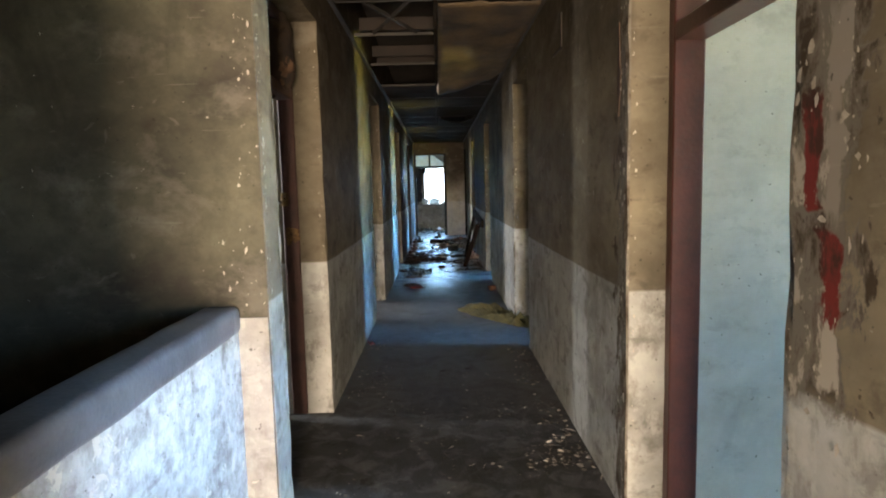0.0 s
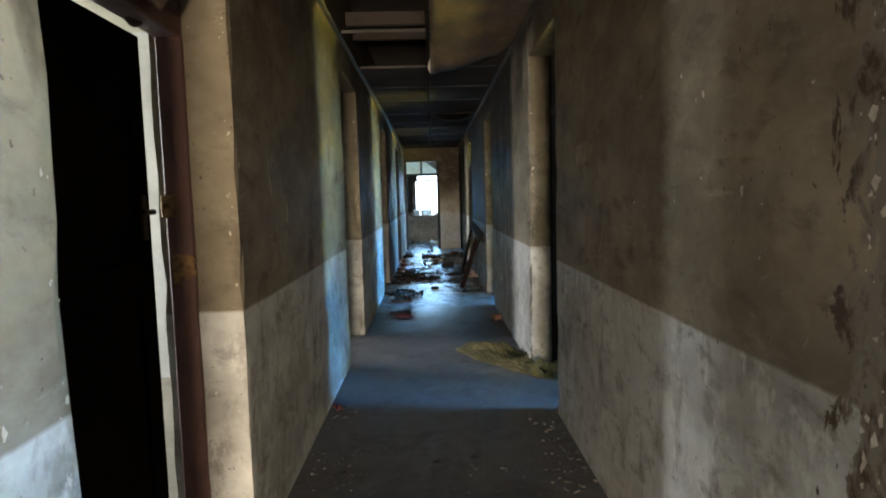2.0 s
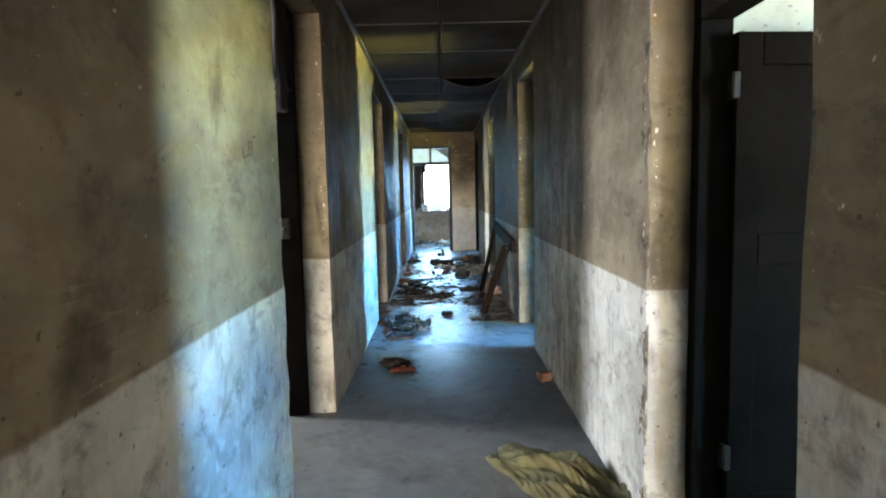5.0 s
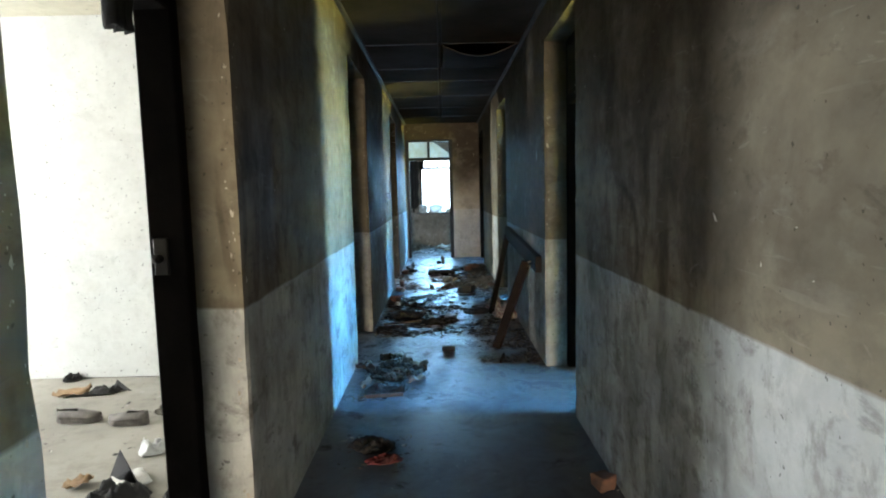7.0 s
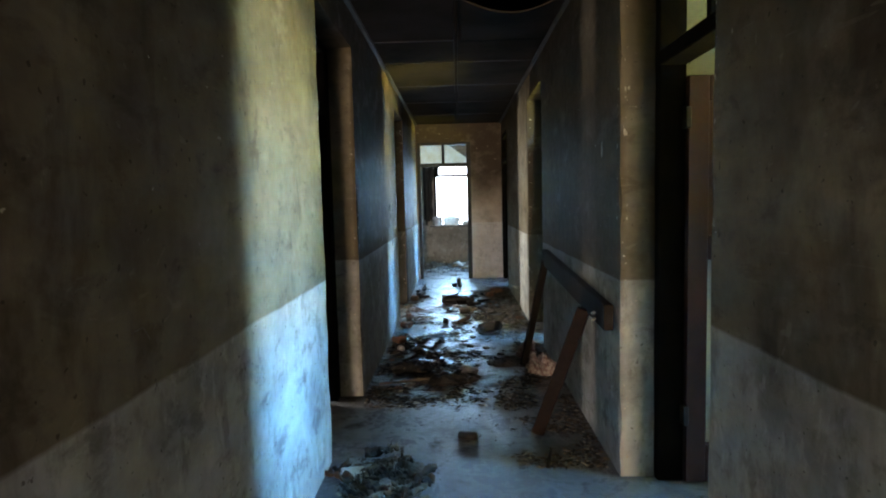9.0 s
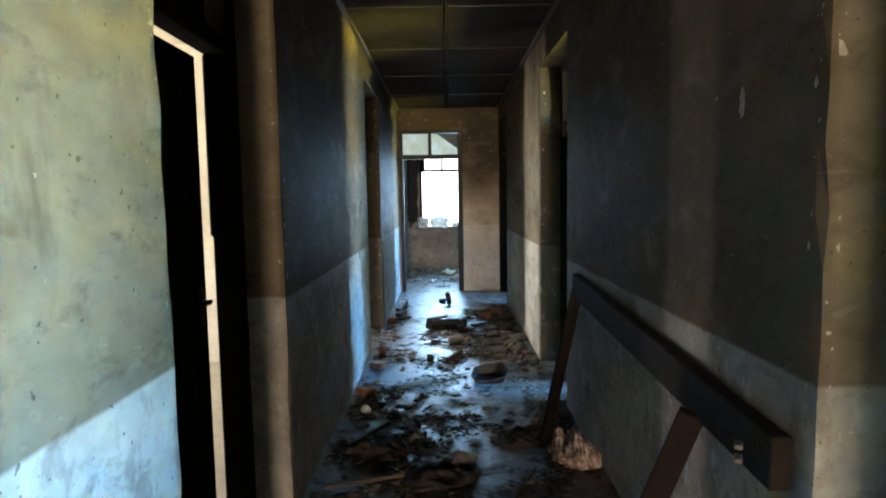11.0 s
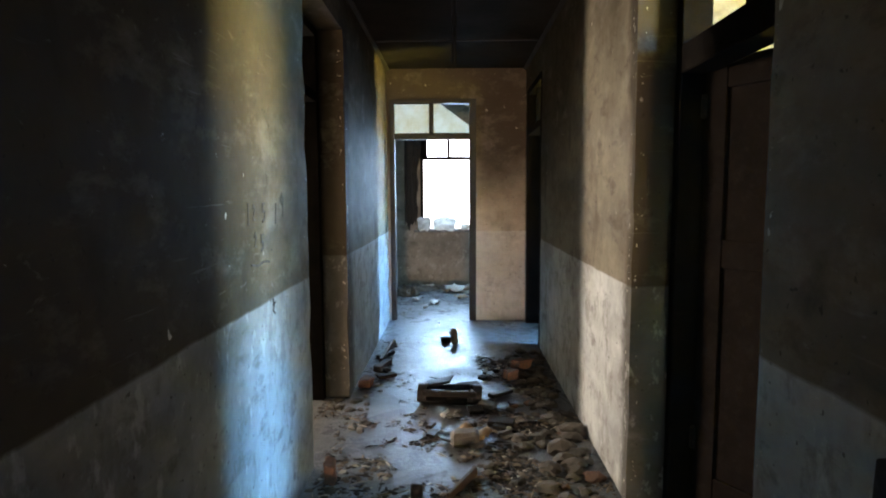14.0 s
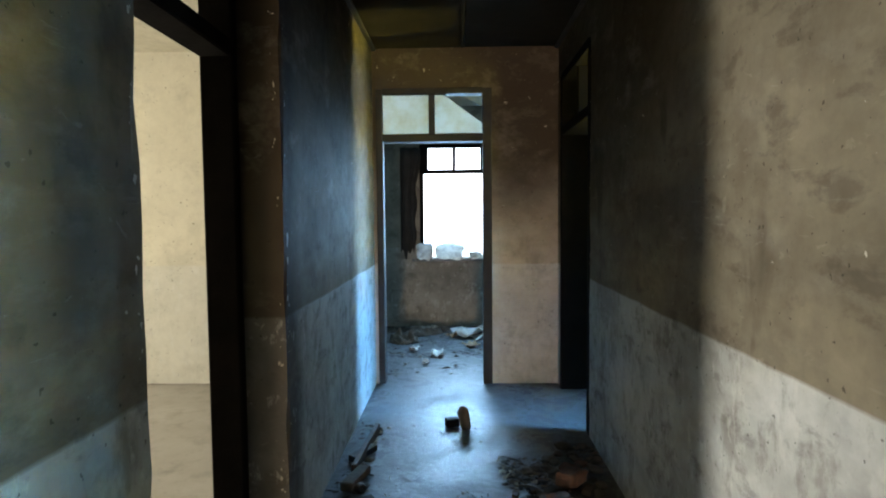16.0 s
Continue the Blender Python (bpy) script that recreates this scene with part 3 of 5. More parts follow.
structure("wall_far", slab("x", -3.4, 3.6, -3.3, CEIL + 0.55, FAR, FAR + 0.25, [WIN], seed=32, step=0.3), burnt_room_paint, "burnt wall with a window in the end room", "wall")
structure("wall_end_room_left", slab("y", END + 0.15, FAR, 0, CEIL + 0.55, -3.2, -3.4, seed=33, step=0.5), burnt_room_paint, "burnt side wall of the end room", "wall")
structure("wall_end_room_right", slab("y", END + 0.15, FAR, 0, CEIL + 0.55, 3.4, 3.6, seed=34, step=0.5), burnt_room_paint, "burnt side wall of the end room", "wall")
structure("roof_slab", boxes((XLO - 0.3, XRO + 0.3, BACK - 0.2, FAR + 0.3, CEIL + 0.55, CEIL + 0.7)), void_dark, "dark concrete slab over the ceiling", "ceiling")
CELLS = [-4.0, -2.5, -1.0, 0.5, 2.0, 3.4, 4.55, 5.5, 6.75, 8.1, 9.2, 10.2, 11.58, 12.7, 13.5, 14.7, 15.9, 17.1, END]
bm = bmesh.new()
for y0, y1 in zip(CELLS, CELLS[1:]):
    for x0, x1 in ((XL, -0.10), (-0.07, XR)):
        gone = (x0 < -0.5 and 4.5 < y0 < 8.0) or (x0 > -0.5 and (5.0 < y0 < 6.0 or y0 == 4.55))
        if not gone and not (x0 > -0.5 and y0 == 11.58):
            box(bm, x0 + 0.004, x1 - 0.004, y0 + 0.006, y1 - 0.006, CEIL, CEIL + 0.015)
structure("ceiling", bm, soot_black, "soot-blackened ceiling boards with missing panels", "ceiling")
structure("ceiling_rooms_right", boxes((XR + TL, XRO, BACK, END, CEIL, CEIL + 0.02)), shade_room_paint, "pale ceiling of the rooms", "ceiling")
structure("ceiling_rooms_left", boxes((XLO, XL - TL, 2.84, END, CEIL, CEIL + 0.02)), room_paint, "pale ceiling of the rooms", "ceiling")
structure("ceiling_end_room", boxes((-3.2, 3.4, END + 0.15, FAR, CEIL, CEIL + 0.02)), room_paint, "stained ceiling of the end room", "ceiling")

# parapet of the stairwell with its rounded cap
bm = slab("y", 0.6, 2.68, -3.2, 0.905, -0.962, -1.09, seed=40)
structure("parapet", bm, parapet_paint, "scuffed white painted parapet beside the stairs", "parapet")
structure("wall_pier", slab("y", 2.668, 2.674, 0, 0.95, -0.834, -1.09, seed=41), pier_paint, "white painted end of the wall", "wall")
bm = bmesh.new()
bmesh.ops.create_cube(bm, size=1.0)
for v in bm.verts:
    v.co = Vector((-1.03 + v.co.x * 0.165, 1.63 + v.co.y * 2.06, 0.945 + v.co.z * 0.115))
bmesh.ops.bevel(bm, geom=[e for e in bm.edges if abs(e.verts[0].co.y - e.verts[1].co.y) > 1], offset=0.035, segments=4, affect="EDGES", profile=0.6)
bmesh.ops.subdivide_edges(bm, edges=[e for e in bm.edges if abs(e.verts[0].co.y - e.verts[1].co.y) > 1], cuts=24, use_grid_fill=True)
for v in bm.verts:
    v.co += noise.noise_vector(v.co * 4) * 0.005 + noise.noise_vector(v.co * 13) * 0.0025
structure("parapet_cap", bm, cap_concrete, "rounded dark cement cap on the parapet", "parapet", smooth=True)


# ---- doors ----
def door_frame(name, side, y0, y1, mat, label, boarded=0.0, bar=(2.05, 2.12), deep=0.13, back=0.0, rest=0.055):
    """Jambs, head and transom bar, set back in a corridor opening; side -1: the left wall, 1: the right one."""
    x = XL - TL if side < 0 else XR + TL
    a, b = sorted((x - side * back, x - side * deep))
    ob = thing(name, Matrix(), label, "door frame", kind="structure")
    part("jamb", boxes((a, b, y0 - 0.01, y0 + 0.055, 0, HEAD), bevel=0.006), mat, ob)
    part("jamb", boxes((a, b, y1 - rest, y1 + 0.01, 0, HEAD), bevel=0.006), mat, ob)
    part("head", boxes((a, b, y0 + 0.055, y1 - rest, HEAD - 0.055, HEAD + 0.01), bevel=0.006), mat, ob)
    part("transom_bar", boxes((a, b, y0 + 0.055, y1 - rest, *bar), bevel=0.006), mat, ob)
    part("mullion", boxes((a + 0.03, b - 0.03, (y0 + y1) / 2 - 0.02, (y0 + y1) / 2 + 0.02, bar[1], HEAD - 0.055), bevel=0.004), mat, ob)
    if boarded:
        part("transom_board", boxes(((a + b) / 2 - 0.008, (a + b) / 2 + 0.008, y0 + 0.055, y0 + (y1 - y0) * boarded, bar[1], HEAD - 0.055), bevel=0.002), leaf_black, ob, "charred board")
    return ob


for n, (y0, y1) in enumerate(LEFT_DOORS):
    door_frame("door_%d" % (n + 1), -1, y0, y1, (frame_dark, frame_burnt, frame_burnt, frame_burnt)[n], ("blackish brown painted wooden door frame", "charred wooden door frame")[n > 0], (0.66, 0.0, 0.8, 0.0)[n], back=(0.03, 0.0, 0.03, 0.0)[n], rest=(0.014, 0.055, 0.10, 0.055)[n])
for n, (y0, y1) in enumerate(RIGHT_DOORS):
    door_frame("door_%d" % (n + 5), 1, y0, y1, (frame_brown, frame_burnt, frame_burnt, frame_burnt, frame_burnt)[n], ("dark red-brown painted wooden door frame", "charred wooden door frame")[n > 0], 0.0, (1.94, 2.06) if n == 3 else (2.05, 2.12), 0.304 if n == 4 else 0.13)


def door_leaf(hinge, angle, width, mat, label, panels=(1, 1), height=1.995, lock=1.03):
    """A panelled leaf hung at hinge, turned by angle about it. panels: whether the lower and the upper panel are still there."""
    ob = thing("door_leaf", pose(*hinge, 0, 0, angle), label, "door")
    t = 0.04
    part("stile", boxes((0.0, 0.10, -t / 2, t / 2, 0.012, height), bevel=0.004), mat, ob)
    part("stile", boxes((width - 0.10, width, -t / 2, t / 2, 0.012, height), bevel=0.004), mat, ob)
    for a, b in ((0.012, 0.2), (1.12, 1.24), (height - 0.12, height)):
        part("rail", boxes((0.10, width - 0.10, -t / 2, t / 2, a, b), bevel=0.004), mat, ob)
    for there, (a, b) in zip(panels, ((0.2, 1.12), (1.24, height - 0.12))):
        if there:
            part("panel", boxes((0.10, width - 0.10, -0.008, 0.008, a, b), bevel=0.002), mat, ob)
    bm = boxes((width - 0.075, width - 0.035, -t / 2 - 0.008, t / 2 + 0.008, lock - 0.09, lock + 0.07), bevel=0.003)
    plate = part("lock", bm, old_metal, ob, "blackened metal lock")
    for way in (-1, 1):
        bm = boxes((width - 0.13, width - 0.045, *sorted((way * (t / 2 + 0.025), way * (t / 2 + 0.045))), lock, lock + 0.02), bevel=0.006)
        box(bm, width - 0.062, width - 0.048, *sorted((way * (t / 2 + 0.006), way * (t / 2 + 0.03))), lock + 0.003, lock + 0.017, 0.003)
        part("handle", bm, old_metal, plate)
    for z in (0.3, 1.75):
        part("hinge", boxes((-0.016, 0.012, -0.026, 0.026, z, z + 0.1), bevel=0.004), old_metal, ob)
    return ob


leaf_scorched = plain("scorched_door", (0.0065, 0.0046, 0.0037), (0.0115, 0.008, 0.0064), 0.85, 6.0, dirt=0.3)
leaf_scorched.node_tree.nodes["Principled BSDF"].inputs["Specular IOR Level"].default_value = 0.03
old_metal = plain("blackened_metal", (0.02, 0.018, 0.016), (0.045, 0.038, 0.03), 0.55, 20.0, metal=0.7)
leaf_brown = plain("brown_door_paint", (0.055, 0.022, 0.018), (0.036, 0.017, 0.014), 0.65, 5.0, dirt=0.45)
leaf_brown.node_tree.nodes["Principled BSDF"].inputs["Specular IOR Level"].default_value = 0.15
INL, INR = XL - TL, XR + TL
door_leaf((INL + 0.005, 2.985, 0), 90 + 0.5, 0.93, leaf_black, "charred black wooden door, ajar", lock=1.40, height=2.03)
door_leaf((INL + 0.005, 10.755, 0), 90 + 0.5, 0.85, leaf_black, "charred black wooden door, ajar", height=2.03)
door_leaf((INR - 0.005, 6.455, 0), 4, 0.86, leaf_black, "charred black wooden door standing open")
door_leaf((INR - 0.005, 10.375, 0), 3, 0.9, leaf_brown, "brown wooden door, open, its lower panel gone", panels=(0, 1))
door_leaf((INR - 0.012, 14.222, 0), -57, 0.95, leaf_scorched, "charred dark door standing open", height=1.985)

# what is left of the locks on two jambs
brass = plain("tarnished_brass", (0.30, 0.21, 0.08), (0.10, 0.06, 0.03), 0.6, 30.0, metal=0.4)
rust = plain("rusty_iron", (0.27, 0.16, 0.06), (0.06, 0.03, 0.018), 0.9, 34.0)
first, second = bpy.data.objects["door_1"], bpy.data.objects["door_2"]
bm = boxes((INL + 0.03, INL + 0.075, 3.972, 4.007, 1.385, 1.47), bevel=0.004)
box(bm, INL + 0.045, INL + 0.065, 3.935, 3.974, 1.42, 1.44, 0.004)
part("strike_plate", bm, brass, first, "tarnished brass lock piece")
bm = bmesh.new()
# torn-out wood round the old lock: a ragged, thin scar
rim = []
for k in range(18):
    a = 2 * math.pi * k / 18
    out_ = 1 + 0.55 * noise.noise(Vector((math.cos(a) * 2.1, math.sin(a) * 2.1, 7.3)))
    rim.append(bm.verts.new((INL + 0.092 + math.cos(a) * 0.043 * out_, 4.003, 1.20 + math.sin(a) * 0.05 * out_ - (0.03 if math.cos(a) < -0.3 and math.sin(a) < 0 else 0))))
bm.faces.new(rim)
bm.normal_update()
bmesh.ops.solidify(bm, geom=bm.faces[:], thickness=0.006)
part("rust_scar", bm, rust, first, "rusty scar of an old lock")
bm = boxes((INL + 0.02, INL + 0.07, 7.868, 7.888, 1.15, 1.28), bevel=0.004)
box(bm, INL + 0.03, INL + 0.06, 7.82, 7.87, 1.195, 1.225, 0.01)
part("lock", bm, old_metal, second, "blackened lock with its knob")
bm = boxes((INL + 0.035, INL + 0.075, 11.630, 11.69, 1.30, 2.05), bevel=0.01)
for v in bm.verts:
    v.co.y += noise.noise(v.co * 9) * 0.02
part("door_stop", bm, frame_burnt, bpy.data.objects["door_3"], "half-burnt strip of door stop")

# the doorway at the corridor's end, with two panes over its bar
ob = thing("door_10", Matrix(), "dark grey sooted wooden door frame with a two-light transom", "door frame", kind="structure")
x0, x1 = END_DOOR
F0, F1 = END - 0.012, END + 0.11
part("jamb", boxes((x0 - 0.005, x0 + 0.05, F0, F1, 0, 2.47), bevel=0.005), frame_grey, ob)
part("jamb", boxes((x1 - 0.07, x1 + 0.005, F0, F1, 0, 2.47), bevel=0.005), frame_grey, ob)
part("head", boxes((x0 + 0.05, x1 - 0.07, F0, F1, 2.425, 2.475), bevel=0.005), frame_grey, ob)
part("transom_bar", boxes((x0 + 0.05, x1 - 0.07, F0, F1, 2.035, 2.10), bevel=0.005), frame_grey, ob)
part("mullion", boxes((-0.365, -0.315, F0 + 0.01, F1 - 0.02, 2.10, 2.425), bevel=0.004), frame_grey, ob)

pane_mat = bpy.data.materials.new("dusty_pane")
pane_mat.use_nodes = True
t = pane_mat.node_tree
for n in list(t.nodes):
    t.nodes.remove(n)
out, mx = t.nodes.new("ShaderNodeOutputMaterial"), t.nodes.new("ShaderNodeMixShader")
tr, df = t.nodes.new("ShaderNodeBsdfTranslucent"), t.nodes.new("ShaderNodeBsdfDiffuse")
pc = mixed(t, spot(t, place_of(t), 7.0, 4, 0.6, 0.4, 0.7), (0.86, 0.83, 0.74), (0.74, 0.66, 0.48))
t.links.new(pc, tr.inputs[0])
t.links.new(pc, df.inputs[0])
mx.inputs[0].default_value = 0.25
t.links.new(tr.outputs[0], mx.inputs[1])
t.links.new(df.outputs[0], mx.inputs[2])
t.links.new(mx.outputs[0], out.inputs[0])
part("pane", boxes((x0 + 0.05, -0.365, END + 0.045, END + 0.049, 2.10, 2.425)), pane_mat, ob, "dusty white pane")
bm = bmesh.new()
bm.faces.new([bm.verts.new((x, END + 0.047, z)) for x, z in ((-0.315, 2.10), (x1 - 0.07, 2.10), (x1 - 0.07, 2.19), (-0.235, 2.425), (-0.315, 2.425))])
bm.normal_update()
bmesh.ops.solidify(bm, geom=bm.faces[:], thickness=0.004)
part("pane", bm, pane_mat, ob, "yellowed pane with a broken corner")

# the burnt window of the end room
a, b, c, d = WIN
ob = thing("window_1", Matrix(), "burnt window frame without glass in the end room", "window", kind="structure")
y0, y1 = FAR + 0.03, FAR + 0.10
for p, q, r, s in ((a - 0.004, a + 0.05, c, d), (b - 0.05, b + 0.004, c, d)):
    part("jamb", boxes((p, q, y0, y1, r, s), bevel=0.004), frame_burnt, ob)
part("head", boxes((a + 0.05, b - 0.05, y0, y1, d - 0.05, d + 0.004), bevel=0.004), frame_burnt, ob)
part("transom_bar", boxes((a + 0.05, b - 0.05, y0, y1, 1.955, 2.005), bevel=0.004), frame_burnt, ob)
for x, w in ((-0.541, 0.029), (-0.1775, 0.021), (0.178, 0.022)):
    part("mullion", boxes((x - w, x + w, y0, y1, 2.005, d - 0.05), bevel=0.004), frame_burnt, ob)
part("window_sill", boxes((a - 0.1, b + 0.1, FAR - 0.06, FAR + 0.03, c - 0.045, c - 0.004), bevel=0.008), cap_concrete, ob)


# ---- the broken ceiling ----
trim_white = plain("torn_white_board", (0.45, 0.43, 0.4), (0.3, 0.28, 0.25), 0.8, 10.0)
trim_pale = plain("scorched_metal_trim", (0.05, 0.046, 0.04), (0.012, 0.011, 0.01), 0.7, 2.2, dirt=0.85)
for x in (XL + 0.018, XR - 0.018):
    structure("trim", boxes((x - 0.018, x + 0.018, 2.0, END - 0.01, CEIL - 0.022, CEIL - 0.002), bevel=0.004), trim_pale, "scorched edge trim of the ceiling", "trim")
grid = thing("ceiling_grid", Matrix(), "blackened metal grid of the suspended ceiling", "ceiling grid", kind="structure")
part("runner", boxes((-0.098, -0.072, 2.0, END - 0.01, CEIL - 0.006, CEIL + 0.03), bevel=0.003), soot_black, grid)
for y in CELLS[5:-1]:
    part("cross_bar", boxes((XL + 0.04, -0.102, y - 0.010, y + 0.010, CEIL - 0.005, CEIL + 0.022), bevel=0.003), trim_pale, grid)
    part("cross_bar", boxes((-0.068, XR - 0.04, y - 0.010, y + 0.010, CEIL - 0.005, CEIL + 0.022), bevel=0.003), trim_pale, grid)
timber = plain("scorched_timber", (0.028, 0.019, 0.014), (0.014, 0.011, 0.009), 0.8, 5.0)
for y in (4.9, 6.1, 7.25, 7.75):
    tagged(part("ceiling_joist", boxes((XL + 0.01, XR - 0.01, y, y + 0.06, CEIL + 0.2, CEIL + 0.32), bevel=0.006), timber), "scorched timber joist in the open ceiling", "joist", "joists over the ceiling")
bm = bmesh.new()
for p, q in (((-0.62, 4.56, CEIL + 0.016), (-0.25, 5.50, CEIL + 0.02)), ((-0.25, 4.56, CEIL + 0.018), (-0.62, 5.50, CEIL + 0.02))):
    v = Vector(q) - Vector(p)
    m = Matrix.Translation((Vector(p) + Vector(q)) / 2) @ v.to_track_quat("Z", "Y").to_matrix().to_4x4()
    box(bm, -0.012, 0.012, -0.012, 0.012, -v.length / 2, v.length / 2, 0.003, m)
tagged(part("ceiling_brace", bm, trim_pale), "crossed metal braces in the open ceiling", "brace")


def sagging_board(name, x0, x1, y0, y1, drop, mat, label, fold, nx=18, ny=28):
    """A ceiling board that has come loose: drop(u, v) metres below the ceiling, u across and v along."""
    bm = bmesh.new()
    rows = [[bm.verts.new((x0 + (x1 - x0) * i / nx, y0 + (y1 - y0) * j / ny,
                           CEIL - drop(i / nx, j / ny) + noise.noise(Vector((i * 0.35, j * 0.35, 7.0))) * fold)) for i in range(nx + 1)] for j in range(ny + 1)]
    for j in range(ny):
        for i in range(nx):
            bm.faces.new((rows[j][i], rows[j][i + 1], rows[j + 1][i + 1], rows[j + 1][i]))
    bmesh.ops.recalc_face_normals(bm, faces=bm.faces)
    bm.normal_update()
    bmesh.ops.solidify(bm, geom=bm.faces[:], thickness=0.009)
    return tagged(part(name, bm, mat, smooth=True), label, "ceiling board")


scorched = plain("scorched_board", (0.10, 0.07, 0.036), (0.03, 0.024, 0.018), 0.7, 3.2, dirt=0.6, relief=0.5, grain=14.0, distance=0.02)
sagging_board("hanging_ceiling_board", -0.065, XR - 0.03, 4.56, 7.12, lambda u, v: 0.015 + 0.33 * max(0.0, v - 0.15) ** 1.5 * (1 - u) ** 0.7 + 0.05 * math.sin(v * 9) ** 2 * (1 - u) * u * 2,
              scorched, "scorched brown ceiling board hanging down at one end", 0.02)
sagging_board("sagging_ceiling_board", -0.06, XR - 0.02, 11.59, 12.69, lambda u, v: 0.004 + 0.11 * math.sin(math.pi * min(1, max(0, u * 1.05))) * (1 - v) ** 1.6,
              soot_black, "black ceiling board sagging at its front edge", 0.004)
bm = bmesh.new()
g = [[bm.verts.new((-0.068 + 0.045 * i + 0.02 * math.sin(j), 7.08 + 0.03 * i, CEIL - 0.02 - 0.25 * j / 6)) for i in range(2)] for j in range(7)]
for j in range(6):
    bm.faces.new((g[j][0], g[j][1], g[j + 1][1], g[j + 1][0]))
bm.normal_update()
bmesh.ops.solidify(bm, geom=bm.faces[:], thickness=0.006)
tagged(part("torn_board_strip", bm, trim_white), "pale torn edge strip hanging from the ceiling", "ceiling board")
stained_board = plain("water_stained_board", (0.58, 0.44, 0.22), (0.44, 0.33, 0.17), 0.8, 3.0)
bm = bmesh.new()
p = [bm.verts.new(q) for q in ((-0.36, 19.2, 2.74), (0.62, 19.15, 2.74), (0.75, 19.5, 2.47), (0.2, 19.55, 2.52))]
bm.faces.new(p)
bm.normal_update()
bmesh.ops.solidify(bm, geom=bm.faces[:], thickness=0.012)
tagged(part("hanging_ceiling_board", bm, stained_board), "yellowed ceiling board hanging in the end room", "ceiling board")


# ---- marks on the walls ----
def ragged(cx, cz, w, h, seed, n=26, jag=0.35):
    rnd = random.Random(seed)
    k = [1 + rnd.uniform(-jag, jag) for _ in range(n)]
    return [(cx + w / 2 * k[i] * math.cos(2 * math.pi * i / n), cz + h / 2 * (0.5 * (k[i] + k[i - 1])) * math.sin(2 * math.pi * i / n)) for i in range(n)]


def wall_patch(name, x, outline, mat, label, side, category="paint patch"):
    """A thin ragged layer on the corridor wall; the outline is in y and z."""
    bm = bmesh.new()
    f = bm.faces.new([bm.verts.new((x + side * 0.004, y, z)) for y, z in outline])
    geo = bmesh.ops.extrude_face_region(bm, geom=[f])["geom"]
    for v in geo:
        if isinstance(v, bmesh.types.BMVert):
            v.co.x -= side * 0.005
    bmesh.ops.recalc_face_normals(bm, faces=bm.faces)
    return tagged(part(name, bm, mat), label, category, kind="structure")


bare_brown = plain("bare_brown_plaster", (0.07, 0.04, 0.026), (0.04, 0.026, 0.02), 0.9, 14.0, dirt=0.4)
bare_lime = plain("bare_lime", (0.46, 0.43, 0.37), (0.27, 0.25, 0.21), 0.9, 20.0, dirt=0.3)
wall_patch("paint_patch", XR - 0.003, ragged(2.83, 1.97, 0.045, 0.30, 4, 30, 0.5), bare_brown, "long brown hole in the plaster", 1)


def chips(name, seed, groups, mat, label):
    """Countless small flakes off the paint. Groups of (count, axis, face, out, u0, u1, z0, z1, largest): on the plane axis = face, towards out."""
    r = np.random.default_rng(seed)
    verts, faces = [], []
    for count, axis, face, out, u0, u1, z0, z1, big in groups:
        for _ in range(count):
            u, z, s = r.uniform(u0, u1), r.uniform(z0, z1), 0.003 + big * r.random() ** 4
            tall, n, m = r.uniform(0.7, 2.4), len(verts), int(r.integers(4, 7))
            for k in range(m):
                a, q = 6.283 * k / m + r.uniform(-0.4, 0.4), r.uniform(0.35, 1.0)
                p = (u + math.cos(a) * s * q, z + math.sin(a) * s * q * tall)
                verts.append((face + out * 0.004, *p) if axis == "x" else (p[0], face + out * 0.004, p[1]))
            faces.append(tuple(range(n, n + m)))
    me = bpy.data.meshes.new(name)
    me.from_pydata(verts, [], faces)
    me.materials.append(mat)
    return tagged(new(name, me), label, "paint chips", kind="stuff")


corner_groups = []
for doors, face, out in ((LEFT_DOORS, XL, 1), (RIGHT_DOORS, XR, -1)):
    for y0, y1 in doors:
        corner_groups += [(30, "x", face, out, y0 - 0.045, y0 - 0.018, 0.1, 2.4, 0.010), (30, "x", face, out, y1 + 0.018, y1 + 0.045, 0.1, 2.4, 0.010)]
for y0, y1 in LEFT_DOORS:
    corner_groups.append((30, "y", y1, -1, XL - 0.04, XL - 0.016, 0.1, 2.4, 0.010))
for y0, y1 in RIGHT_DOORS:
    corner_groups.append((30, "y", y1, -1, XR + 0.016, XR + 0.04, 0.1, 2.4, 0.010))
corner_groups += [(70, "x", XL, 1, 2.685, 2.73, 0.9, 2.4, 0.012), (110, "x", XR, -1, 2.715, 2.80, 0.3, 2.4, 0.016), (110, "x", XR, -1, 1.28, 1.53, 0.4, 2.4, 0.018),
                  (40, "y", 2.6755, -1, -0.93, -0.836, 0.95, 2.2, 0.009), (14, "y", 2.6755, -1, -1.1, -0.9, 1.0, 1.3, 0.012), (16, "y", 2.6755, -1, -2.0, -0.9, 0.95, 2.5, 0.005), (60, "x", XR, -1, 2.9, 5.5, 0.2, 1.9, 0.010), (50, "x", XL, 1, 4.1, 6.8, 0.2, 1.9, 0.010)]
chips("paint_chips", 21, corner_groups, bare_lime, "pale chips where paint has flaked off the corners")


